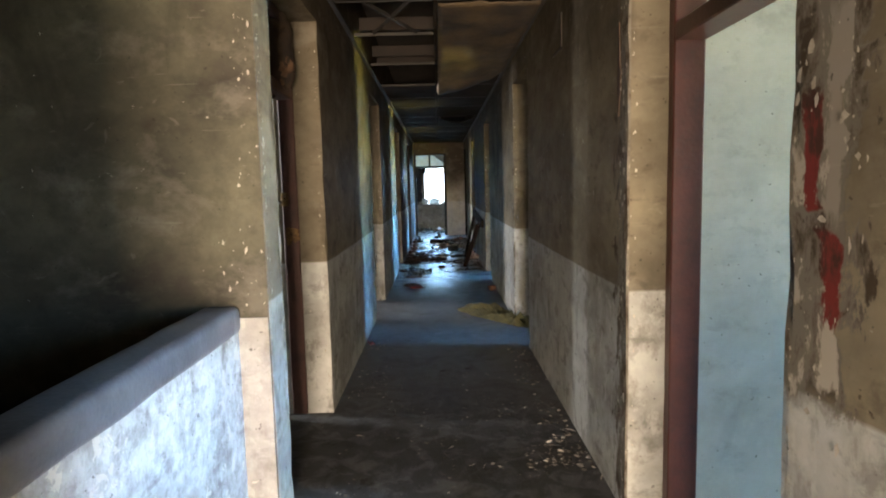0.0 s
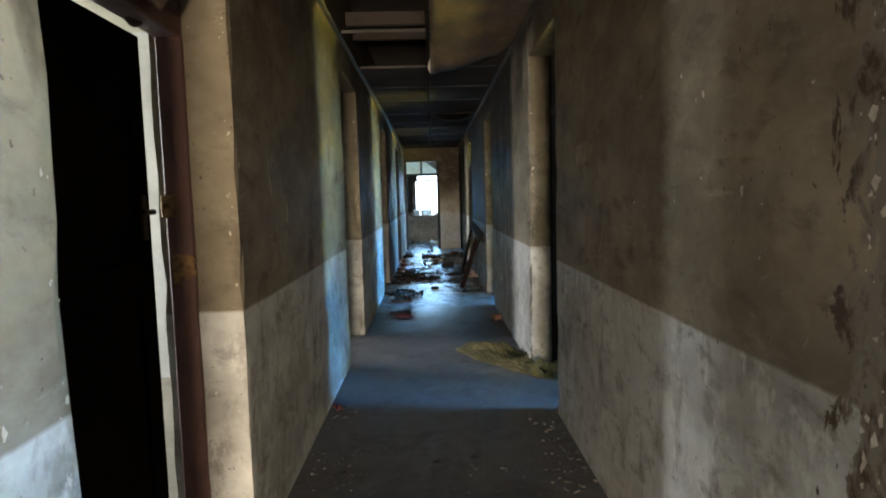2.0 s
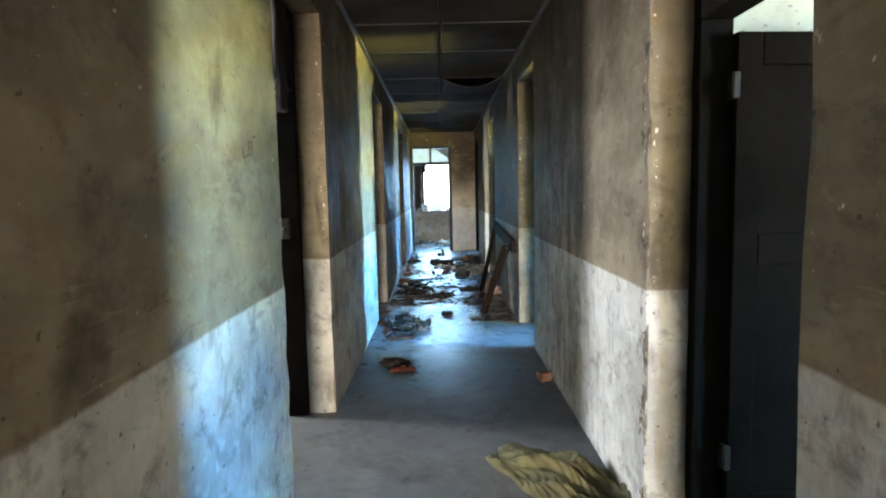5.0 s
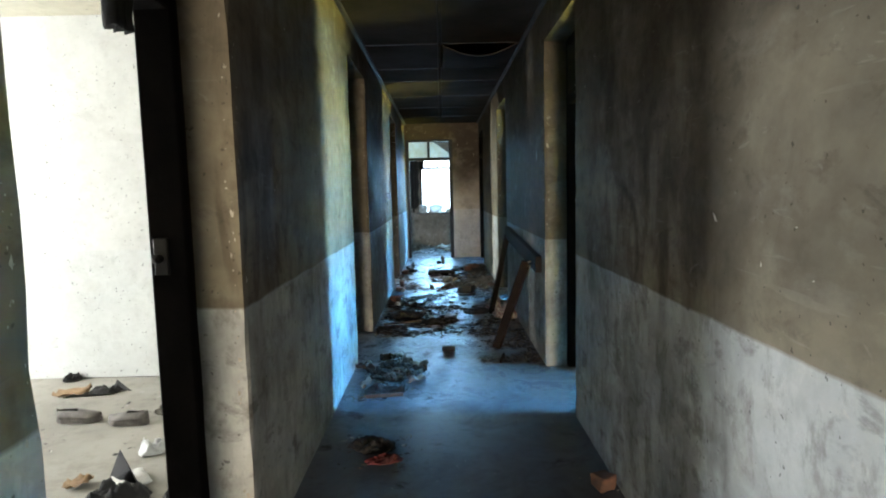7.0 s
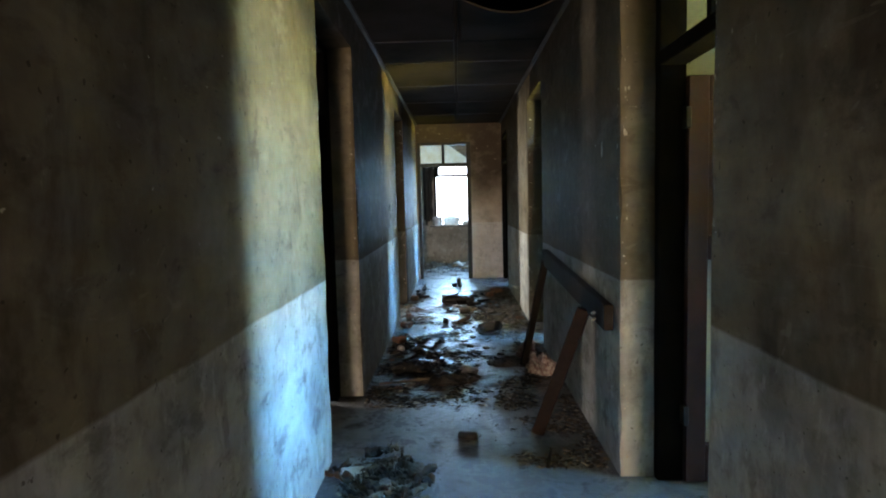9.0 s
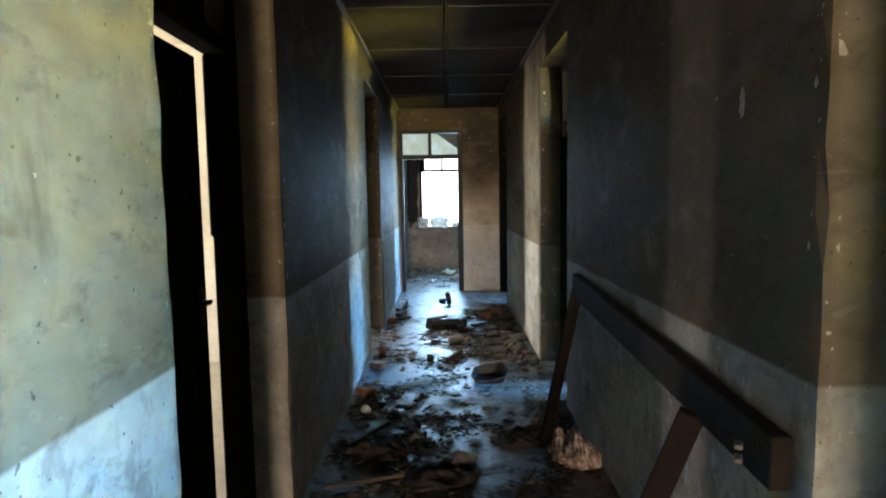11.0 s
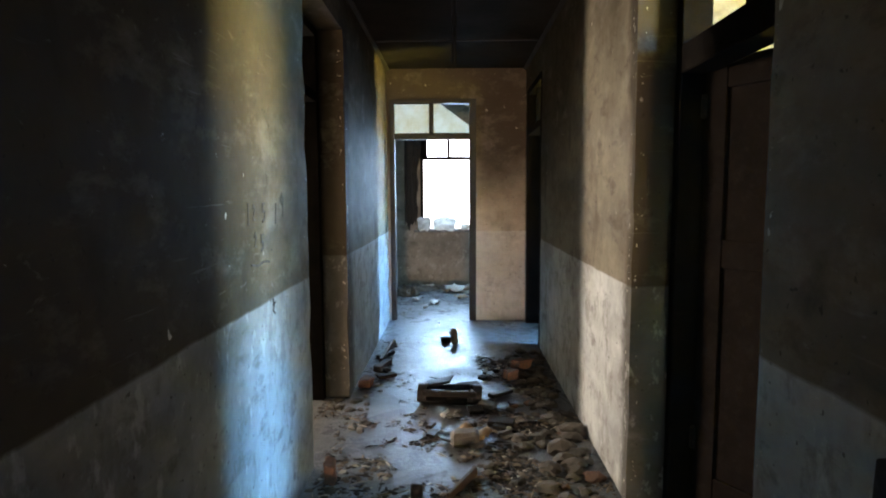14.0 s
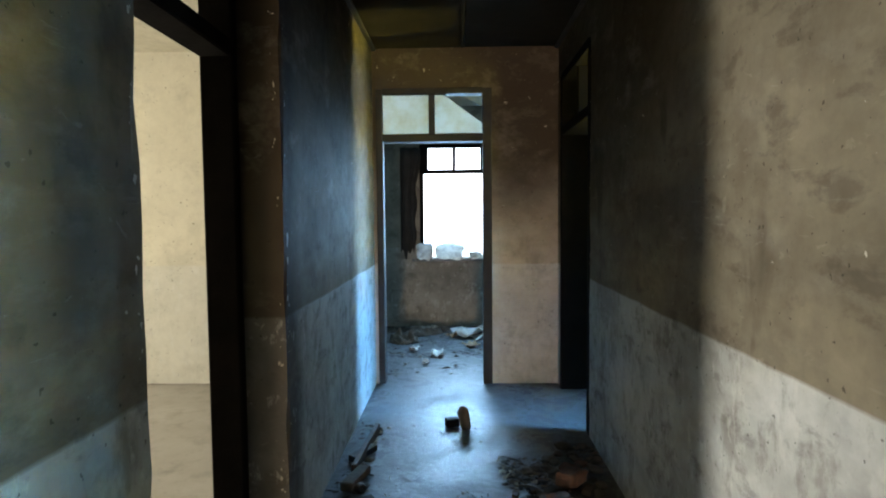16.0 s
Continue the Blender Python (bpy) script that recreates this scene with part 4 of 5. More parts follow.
def strokes(name, x, side, lines, width, mat, label):
    """Scrawled lines on a corridor wall: each a list of (y, z)."""
    bm = bmesh.new()
    for line in lines:
        for (ya, za), (yb, zb) in zip(line, line[1:]):
            v = Vector((0, yb - ya, zb - za))
            m = Matrix.Translation((x - side * 0.0045, (ya + yb) / 2, (za + zb) / 2)) @ Matrix.Rotation(-math.atan2(v.y, v.z), 4, "X")
            box(bm, -0.0006, 0.001, -width / 2, width / 2, -v.length / 2 - width * 0.3, v.length / 2 + width * 0.3, 0, m)
    return tagged(part(name, bm, mat), label, "graffiti", kind="structure")


chalk = plain("chalk_scrawl", (0.22, 0.208, 0.18), (0.12, 0.112, 0.095), 0.9, 30.0)
coal = plain("charcoal_scrawl", (0.022, 0.02, 0.017), (0.045, 0.04, 0.033), 0.9, 30.0)
strokes("graffiti", XR, 1, [[(4.785, 1.695), (4.835, 1.691), (4.889, 1.686), (4.971, 1.682)], [(4.785, 1.695), (4.786, 1.595), (4.874, 1.591), (4.95, 1.595), (4.965, 1.665)], [(4.835, 1.691), (4.832, 1.60)], [(4.889, 1.686), (4.874, 1.591)],
                            [(4.82, 1.652), (4.93, 1.648)], [(4.93, 1.684), (4.92, 1.60)]], 0.003, chalk, "small white scratched grid on the wall")

# thin pale scratches on both walls
faint = plain("scratched_paint", (0.15, 0.14, 0.118), (0.085, 0.078, 0.062), 0.9, 30.0)
for x, side, lines in ((XR, 1, [[(3.903, 1.069), (3.842, 1.071), (3.746, 1.08)], [(3.807, 1.048), (3.753, 1.044)]]), (XR, 1, [[(4.569, 2.081), (4.66, 2.051), (4.685, 1.999)], [(4.475, 1.9), (4.431, 1.915), (4.365, 1.882), (4.427, 1.862)]]),
                       (XR, 1, [[(4.425, 1.347), (4.464, 1.269), (4.515, 1.175), (4.565, 1.128)]]), (XL, -1, [[(4.462, 1.631), (4.46, 1.585)], [(4.461, 1.554), (4.487, 1.503), (4.492, 1.471)]]),
                       (XL, -1, [[(4.765, 1.42), (4.777, 1.375), (4.771, 1.327)]]), (XL, -1, [[(8.764, 1.161), (8.812, 1.164), (8.837, 1.131)]])):
    strokes("scratch", x, side, lines, 0.0022, faint, "thin pale scratch in the sooty paint")


def digit(ch, y, z, s):
    """One scrawled digit on the left wall, read with y to the right; s its height."""
    shape = {"1": [[(0.5, 1), (0.5, 0)]], "2": [[(0, 0.8), (0.35, 1), (0.7, 0.75), (0.1, 0.05), (0.9, 0.0)]], "3": [[(0, 1), (0.7, 0.9), (0.3, 0.55), (0.8, 0.3), (0.4, 0), (0, 0.1)]],
             "9": [[(0.7, 0.75), (0.35, 0.98), (0.05, 0.75), (0.35, 0.55), (0.7, 0.75), (0.55, 0.0)]], "5": [[(0.7, 1), (0.1, 0.95), (0.05, 0.55), (0.6, 0.55), (0.65, 0.15), (0.0, 0.0)]]}[ch]
    return [[(y + a * s * 0.6, z + b * s) for a, b in line] for line in shape]


lines = [[(13.753, 1.405), (13.75, 1.33)]] + digit("2", 13.80, 1.345, 0.055) + digit("5", 13.91, 1.335, 0.07) + [[(14.087, 1.40), (14.075, 1.32)]] + digit("9", 14.15, 1.345, 0.095)
lines += digit("2", 13.81, 1.245, 0.05) + digit("5", 13.885, 1.225, 0.06) + [[(13.77, 1.182), (13.84, 1.172), (13.91, 1.18), (13.978, 1.172)]]
strokes("graffiti", XL, -1, lines, 0.010, coal, "charcoal numbers scrawled on the wall")
lines = [[(6.419, 1.578), (6.419, 1.627), (6.458, 1.633), (6.452, 1.583), (6.419, 1.578)], [(6.419, 1.605), (6.455, 1.609)], [(6.345, 1.60), (6.36, 1.566), (6.403, 1.577)], [(6.475, 1.650), (6.50, 1.652)]]
strokes("graffiti", XL, -1, lines, 0.006, bare_brown, "brown smeared scrawl on the wall")
strokes("graffiti", XL, -1, [[(14.01, 1.013), (14.022, 0.985), (14.005, 0.968), (14.03, 0.952)], [(14.005, 0.99), (14.04, 0.998)]], 0.008, charred, "small black scribble on the dado")
strokes("graffiti", XR, 1, [[(11.53, 1.30), (11.50, 1.26), (11.46, 1.215)]], 0.011, bare_brown, "short dark brown stroke on the wall")
wall_patch("paint_patch", XR, ragged(10.82, 1.69, 0.03, 0.07, 91, 20, 0.4), bare_lime, "small curl of paint lifting off the wall", 1)
bm = bmesh.new()
for a, b, c, d in ((4.02, 4.05, 2.33, 2.55), (4.02, 4.28, 2.33, 2.35)):
    box(bm, XR - 0.008, XR + 0.005, a, b, c, d, 0.002)
tagged(part("sign_bracket", bm, timber), "remains of a small wooden sign frame", "sign")


# ---- things on the floor ----
def crumple(name, w, l, h, seed, mat, label, category, m, nx=34, ny=34, folds=6.0, rim=0.16):
    """A cloth thrown down: a ragged sheet with folds that run across it."""
    bm = bmesh.new()
    grid_ = []
    for j in range(ny + 1):
        row = []
        for i in range(nx + 1):
            u, v = i / nx * 2 - 1, j / ny * 2 - 1
            e = 1 + rim * noise.noise(Vector((u * 2, v * 2, seed)))
            q = Vector((u * 1.6, v * 1.6, seed * 3.1))
            warp = noise.noise(q) * 1.4
            ridge = abs(math.sin(folds * (u * 0.8 + v * 0.45) + warp * 3.2)) ** 1.5
            lump = max(0.0, 0.62 + noise.noise(q * 1.3 + Vector((5, 1, 0))))
            fall = max(0.0, 1 - max(abs(u), abs(v)) ** 4)
            crease = abs(math.sin(folds * 2.7 * (u * 0.9 - v * 0.3) + warp * 6.5 + noise.noise(q * 3) * 3)) ** 0.8
            z = 0.004 + h * fall * (0.30 * lump + 0.55 * lump * ridge + 0.22 * crease * (0.4 + lump)) + h * 0.12 * noise.noise(q * 5)
            row.append(bm.verts.new((u * w / 2 * e * (1 - 0.25 * abs(v) ** 3), v * l / 2 * e * (1 - 0.25 * abs(u) ** 3), max(0.004, z))))
        grid_.append(row)
    for j in range(ny):
        for i in range(nx):
            bm.faces.new((grid_[j][i], grid_[j][i + 1], grid_[j + 1][i + 1], grid_[j + 1][i]))
    bm.normal_update()
    bmesh.ops.solidify(bm, geom=bm.faces[:], thickness=0.003)
    ob = part(name, bm, mat, smooth=True)
    ob.matrix_world = m
    return tagged(ob, label, category)


def cloth(name, a, b, dirt=0.35):
    return plain(name, a, b, 0.9, 7.0, relief=0.4, grain=180.0, dirt=dirt, distance=0.003)


olive = cloth("olive_cloth", (0.098, 0.097, 0.042), (0.038, 0.038, 0.018))
red_cloth = cloth("red_cloth", (0.17, 0.028, 0.032), (0.05, 0.015, 0.015), 0.5)
pink_cloth = plain("printed_cloth", (0.44, 0.40, 0.36), (0.13, 0.055, 0.05), 0.9, 26.0, relief=0.4, grain=180.0, dirt=0.5, distance=0.003)
grey_rag = cloth("grey_rag", (0.13, 0.115, 0.09), (0.05, 0.042, 0.032), 0.5)
shred = cloth("scorched_shreds", (0.06, 0.045, 0.03), (0.024, 0.019, 0.014), 0.4)
black_rag = cloth("black_rag", (0.016, 0.015, 0.015), (0.03, 0.028, 0.026))
white_bag = plain("white_plastic", (0.55, 0.56, 0.55), (0.42, 0.42, 0.40), 0.35, 9.0)
brick_mat = plain("red_brick", (0.19, 0.095, 0.06), (0.10, 0.06, 0.045), 0.9, 16.0, relief=0.6, dirt=0.45)
stone_mat = plain("mortar_rubble", (0.11, 0.097, 0.08), (0.05, 0.044, 0.037), 0.95, 10.0, relief=0.6, dirt=0.5)
pale_mat = plain("pale_plaster_lump", (0.18, 0.17, 0.15), (0.095, 0.088, 0.078), 0.95, 10.0, relief=0.5)
rubber = plain("black_rubber", (0.012, 0.012, 0.012), (0.022, 0.021, 0.02), 0.5, 12.0)
rubber.node_tree.nodes["Principled BSDF"].inputs["Specular IOR Level"].default_value = 0.25
shoe_grey = plain("dusty_shoe_leather", (0.17, 0.15, 0.13), (0.09, 0.08, 0.068), 0.7, 14.0)
wood_mat = plain("splintered_wood", (0.075, 0.05, 0.034), (0.035, 0.025, 0.02), 0.7, 14.0, relief=0.4)
redwood = plain("red_brown_wood", (0.016, 0.009, 0.0075), (0.009, 0.006, 0.0055), 0.7, 9.0, relief=0.4)
redwood.node_tree.nodes["Principled BSDF"].inputs["Specular IOR Level"].default_value = 0.15
paper_mat = plain("dirty_paper", (0.62, 0.61, 0.57), (0.48, 0.46, 0.42), 0.85, 12.0, relief=0.1)
card_mat = plain("brown_card", (0.30, 0.19, 0.10), (0.2, 0.13, 0.07), 0.85, 12.0)

crumple("floor_cloth", 0.44, 1.25, 0.095, 2.0, olive, "crumpled olive-green cloth lying by the doorway", "cloth", pose(0.55, 6.83, 0.0, 0, 0, 37), nx=90, ny=150, folds=15)
crumple("floor_cloth", 0.30, 0.42, 0.10, 4.5, olive, "crumpled olive-green cloth lying by the doorway", "cloth", pose(0.86, 6.36, 0.0, 0, 0, 65), nx=70, ny=70, folds=13)
crumple("red_cloth", 0.20, 0.09, 0.03, 6.0, red_cloth, "small crumpled red cloth on the floor", "cloth", pose(-0.44, 8.83, 0, 0, 0, 8))
crumple("black_rag", 0.27, 0.2, 0.035, 7.0, black_rag, "charred black rag on the floor", "cloth", pose(-0.52, 9.02, 0, 0, 0, -30))
crumple("grey_rag", 0.36, 0.34, 0.04, 8.0, shred, "low heap of scorched brown rags", "cloth", pose(-0.50, 10.33, 0, 0, 0, 20), nx=60, ny=60, folds=17)
crumple("grey_rag", 0.26, 0.3, 0.035, 9.0, grey_rag, "dirty grey rag on the heap", "cloth", pose(-0.46, 10.56, 0, 0, 0, 60), nx=50, ny=50, folds=15)
crumple("black_rag", 0.27, 0.20, 0.05, 10.0, black_rag, "charred black rag on the floor", "cloth", pose(-0.55, 9.92, 0, 0, 0, 5), folds=8)
crumple("printed_cloth", 0.26, 0.36, 0.12, 12.0, pink_cloth, "crumpled pink printed cloth", "cloth", pose(0.585, 12.36, 0, 0, 0, 12), nx=70, ny=80, folds=13)
crumple("printed_cloth", 0.18, 0.22, 0.12, 13.0, pink_cloth, "crumpled pink printed cloth", "cloth", pose(0.50, 12.85, 0, 0, 0, -20), nx=60, ny=60, folds=12)
crumple("black_rag", 0.42, 0.3, 0.05, 14.0, black_rag, "charred black rag on the floor", "cloth", pose(-0.15, 12.15, 0, 0, 0, 25), folds=8)
crumple("black_rag", 0.36, 0.3, 0.05, 15.0, black_rag, "charred black rag on the floor", "cloth", pose(-0.52, 12.45, 0, 0, 0, -15), folds=8)
crumple("black_rag", 0.34, 0.26, 0.04, 16.0, black_rag, "charred black rag on the floor", "cloth", pose(0.30, 12.62, 0, 0, 0, 45), folds=8)


def stone_mesh(name, seed, mat, flat=0.6):
    bm = bmesh.new()
    bmesh.ops.create_icosphere(bm, subdivisions=2, radius=0.5)
    for v in bm.verts:
        d = v.co.normalized()
        k = 0.78 + 0.35 * noise.noise(d * 1.6 + Vector((seed, 0, 0))) + 0.12 * noise.noise(d * 5 + Vector((0, seed, 0)))
        v.co = Vector((d.x * k, d.y * k * 0.85, max(-0.3, d.z * k) * flat)) * 0.5
    low = min(v.co.z for v in bm.verts)
    for v in bm.verts:
        v.co.z -= low
    return mesh_of(bm, name, mat)


STONES = [stone_mesh("stone", 3.7 * i, (stone_mat, pale_mat, stone_mat, stone_mat, pale_mat, stone_mat, stone_mat, brick_mat)[i], 0.45) for i in range(8)]


def stone(x, y, s, kind, turn, label="broken lump of mortar", group="rubble on the floor"):
    ob = new("rubble_stone", STONES[kind % 8])
    ob.matrix_world = pose(x, y, 0, 0, 0, turn) @ Matrix.Diagonal((s, s, s, 1))
    return tagged(ob, label if kind % 8 != 7 else "broken piece of red brick", "rubble", group)


rnd = random.Random(5)
for n in range(70):
    y = 14.3 + 2.4 * rnd.random() ** 1.1
    x = 0.66 - abs(rnd.gauss(0, 0.20)) if y < 15.6 else 0.62 - abs(rnd.gauss(0, 0.25))
    if 14.2 < y < 15.7 and x > 0.64:
        x = 0.6
    stone(x, y, rnd.uniform(0.05, 0.16), rnd.randrange(8), rnd.uniform(0, 360))
for n in range(46):
    stone(0.66 - abs(rnd.gauss(0, 0.16)), rnd.uniform(14.4, 16.9), rnd.uniform(0.06, 0.17), (0, 2, 3, 5, 6, 7)[n % 6], rnd.uniform(0, 360))
for n in range(34):
    stone(rnd.uniform(-0.76, 0.55), rnd.uniform(11.9, 14.6), rnd.uniform(0.03, 0.1), rnd.randrange(8), rnd.uniform(0, 360))
for n in range(22):
    stone(-0.72 + abs(rnd.gauss(0, 0.06)), rnd.uniform(11.9, 17.2), rnd.uniform(0.05, 0.14), rnd.randrange(8), rnd.uniform(0, 360))
for n in range(16):
    stone(rnd.uniform(0.52, 0.68), rnd.uniform(13.95, 14.42), rnd.uniform(0.04, 0.13), (0, 2, 3, 5)[n % 4], rnd.uniform(0, 360))
for n in range(18):
    stone(rnd.uniform(-1.0, -0.66), rnd.uniform(15.45, 15.66), rnd.uniform(0.03, 0.10), (0, 2, 3, 4)[n % 4], rnd.uniform(0, 360))
for x, y, s, k in ((-0.05, 12.3, 0.24, 1), (-0.48, 10.33, 0.2, 1), (0.62, 15.1, 0.24, 0), (0.5, 14.85, 0.22, 2), (0.4, 14.6, 0.16, 3)):
    stone(x, y, s, k, 30 * k)


def brick(x, y, z, turn, tilt=0, upright=False, half=False, label="broken red brick on the floor"):
    l = 0.11 if half else 0.2
    bm = boxes((-l / 2, l / 2, -0.05, 0.05, 0.0, 0.065), bevel=0.008)
    bmesh.ops.subdivide_edges(bm, edges=bm.edges[:], cuts=2, use_grid_fill=True)
    for v in bm.verts:
        q = v.co * 22 + Vector((x * 7, y * 7, 0))
        v.co += noise.noise_vector(q) * 0.009 + noise.noise_vector(q * 0.35) * 0.02
        if half and v.co.x > l * 0.2:
            v.co.x -= 0.03 * abs(noise.noise(Vector((v.co.y * 30, v.co.z * 30, x))))
    low = min(v.co.z for v in bm.verts)
    for v in bm.verts:
        v.co.z -= low
    ob = part("brick", bm, brick_mat)
    ob.matrix_world = pose(x, y, z, 0, 90 if upright else tilt, turn)
    return tagged(ob, label, "brick", "bricks on the floor")


brick(0.63, 8.50, 0, 25, half=True, label="small piece of orange brick by the wall")
brick(-0.745, 14.47, 0.055, 8, upright=True, half=True, label="red brick standing on end by the wall")
brick(-0.72, 13.42, 0, 40, half=True)
brick(-0.70, 14.10, 0, -20, half=True)
brick(0.45, 16.35, 0.02, 50, tilt=10)
brick(0.35, 16.1, 0, 10, half=True)
brick(-0.75, 15.95, 0, 80, half=True)


def shoe(m, mat, label, size=0.27, high=0.09):
    """A worn low shoe, its heel towards -x: a sole, and an upper that is open over the heel half."""
    ob = thing("shoe", m, label, "shoe", "shoes on the floor")

    def half_width(u):
        return size * (0.13 + 0.05 * math.sin(math.pi * min(1.0, u * 0.8)) + 0.035 * math.sin(math.pi * max(0.0, u - 0.35))) * min(1.0, 0.35 + 5.0 * u, 0.30 + 4.0 * (1 - u))
    n = 14
    bm = bmesh.new()
    rows = [[bm.verts.new(((u - 0.5) * size, y * half_width(u), z)) for y, z in ((-1.02, 0.0), (1.02, 0.0), (1.04, 0.024), (-1.04, 0.024))] for u in [k / n for k in range(n + 1)]]
    for p, q in zip(rows, rows[1:]):
        for i in range(4):
            bm.faces.new((p[i], p[(i + 1) % 4], q[(i + 1) % 4], q[i]))
    bm.faces.new(rows[0][::-1])
    bm.faces.new(rows[-1])
    part("sole", bm, mat, ob)
    bm = bmesh.new()
    steps = 10
    rows = []
    for k in range(n + 1):
        u = 0.01 + 0.98 * k / n
        top = high * (1.0 - 0.12 * u) if u < 0.45 else high * (0.95 - 0.62 * (u - 0.45) ** 0.8)
        rows.append([bm.verts.new(((u - 0.5) * size, math.cos(a) * half_width(u) * (0.98 - 0.2 * math.sin(a)), 0.022 + (top - 0.022) * math.sin(a) ** 0.8
                                   + 0.004 * noise.noise(Vector((u * 9, a * 3, size * 50))))) for a in [math.pi * i / steps for i in range(steps + 1)]])
    for k in range(n):
        for i in range(steps):
            if k < n * 0.5 and 3 <= i <= steps - 4:
                continue
            bm.faces.new((rows[k][i], rows[k][i + 1], rows[k + 1][i + 1], rows[k + 1][i]))
    bm.faces.new([rows[0][i] for i in range(steps, -1, -1)])
    bmesh.ops.recalc_face_normals(bm, faces=bm.faces)
    bm.normal_update()
    bmesh.ops.solidify(bm, geom=bm.faces[:], thickness=0.004)
    part("upper", bm, mat, ob, smooth=True)
    return ob


def crushed_tray(m):
    """A dark sheet-metal tray, crushed: its wall stands high at the back and at one end and is pressed flat at the other; bare rim."""
    ob = thing("crushed_tray", m, "dark crushed metal tray with a bare pale rim on the floor", "tray")
    n = 40

    def ring(k, grow, lift):
        a = 2 * math.pi * k / n
        c, q = math.cos(a), math.sin(a)
        x = 0.135 * math.copysign(abs(c) ** 0.6, c) * grow + 0.012 * noise.noise(Vector((c * 2, q * 2, 3.0)))
        y = 0.13 * math.copysign(abs(q) ** 0.6, q) * grow + 0.014 * noise.noise(Vector((c * 2, q * 2, 8.0)))
        h = 0.055 + 0.035 * c + 0.03 * q + 0.012 * noise.noise(Vector((c * 3, q * 3, 1.0)))
        return Vector((x, y, 0.006 + max(0.02, h) * lift))
    wall = bmesh.new()
    rows = [[wall.verts.new(ring(k, 0.86 + 0.14 * f, f)) for k in range(n)] for f in (0.0, 0.5, 1.0)]
    for p, q in zip(rows, rows[1:]):
        for k in range(n):
            wall.faces.new((p[k], p[(k + 1) % n], q[(k + 1) % n], q[k]))
    wall.faces.new(rows[0])
    wall.normal_update()
    bmesh.ops.solidify(wall, geom=wall.faces[:], thickness=0.003)
    part("body", wall, rubber, ob)
    lip = bmesh.new()
    rows = [[lip.verts.new(ring(k, g, 1.0) + Vector((0, 0, dz))) for k in range(n)] for g, dz in ((0.985, -0.002), (1.0, 0.005), (1.03, -0.002))]
    for p, q in zip(rows, rows[1:]):
        for k in range(n):
            if noise.noise(Vector((k * 0.4, 2.0, 0))) > -0.2 and not 4 < k < 19:
                lip.faces.new((p[k], p[(k + 1) % n], q[(k + 1) % n], q[k]))
    part("rim", lip, stone_mat, ob, "bare pale rim")


crushed_tray(pose(0.215, 13.76, 0.002, 0, 0, 8))
shoe(pose(-2.47, 9.52, 0, 0, 0, 5), shoe_grey, "dusty grey shoe on the room floor", 0.27)
shoe(pose(-2.12, 9.46, 0, 0, 0, 175), shoe_grey, "dusty grey shoe on the room floor", 0.26)


def sheet(name, x, y, w, l, turn, mat, label, bend=0.02, seed=1.0, category="paper"):
    bm = bmesh.new()
    g = [[bm.verts.new(((i / 6 - 0.5) * w, (j / 6 - 0.5) * l, 0.005 + bend * max(0, 0.4 + noise.noise(Vector((i * 0.5, j * 0.5, seed)))))) for i in range(7)] for j in range(7)]
    for j in range(6):
        for i in range(6):
            bm.faces.new((g[j][i], g[j][i + 1], g[j + 1][i + 1], g[j + 1][i]))
    bm.normal_update()
    bmesh.ops.solidify(bm, geom=bm.faces[:], thickness=0.0015)
    ob = part(name, bm, mat, smooth=True)
    ob.matrix_world = pose(x, y, 0, 0, 0, turn)
    return tagged(ob, label, category)


crumple("black_rag", 0.22, 0.13, 0.05, 31.0, black_rag, "black rag on the dusty room floor", "cloth", pose(-2.62, 10.07, 0, 0, 0, 5))
sheet("card", -2.83, 10.03, 0.22, 0.13, 10, card_mat, "torn piece of brown card beside a black rag", 0.06, 18, "card")
crumple("black_rag", 0.13, 0.10, 0.06, 32.0, black_rag, "black rag on the dusty room floor", "cloth", pose(-3.05, 10.38, 0, 0, 0, 25))
crumple("black_rag", 0.16, 0.12, 0.05, 33.0, black_rag, "black rag on the dusty room floor", "cloth", pose(-1.38, 8.5, 0, 0, 0, 40))
crumple("grey_rag", 0.24, 0.12, 0.05, 34.0, grey_rag, "dirty grey rag on the dusty room floor", "cloth", pose(-1.92, 9.62, 0, 0, 0, -10))
sheet("paper", -1.70, 8.68, 0.15, 0.2, 40, paper_mat, "white sheet of paper on the room floor")
sheet("paper", -1.55, 9.25, 0.1, 0.16, 70, paper_mat, "white sheet of paper on the room floor", 0.05, 7)
sheet("card", -1.95, 8.65, 0.12, 0.09, 15, card_mat, "torn piece of brown card", 0.05, 8, "card")
sheet("red_scrap", -0.77, 5.72, 0.05, 0.08, 30, red_cloth, "small red scrap by the wall", 0.03, 9, "scrap")
for k, (x, y, w, l) in enumerate(((-0.35, 19.3, 0.12, 0.2), (0.0, 19.7, 0.14, 0.16), (-0.6, 19.5, 0.1, 0.1), (0.12, 20.1, 0.18, 0.22), (-0.2, 20.2, 0.12, 0.16), (-0.45, 18.95, 0.06, 0.09))):
    sheet("paper", x, y, w, l, 37 * k, (paper_mat, card_mat, paper_mat)[k % 3], "crumpled dirty sheet on the end room floor", 0.06, 20 + k)
sheet("paper", -0.12, 15.33, 0.12, 0.09, 20, paper_mat, "torn white paper among the rubbish", 0.04, 3)
sheet("paper", 0.05, 20.3, 0.5, 0.4, 15, paper_mat, "crumpled white sheet in the end room", 0.12, 4)
sheet("paper", -0.5, 20.6, 0.2, 0.2, 15, paper_mat, "crumpled white sheet in the end room", 0.06, 6)
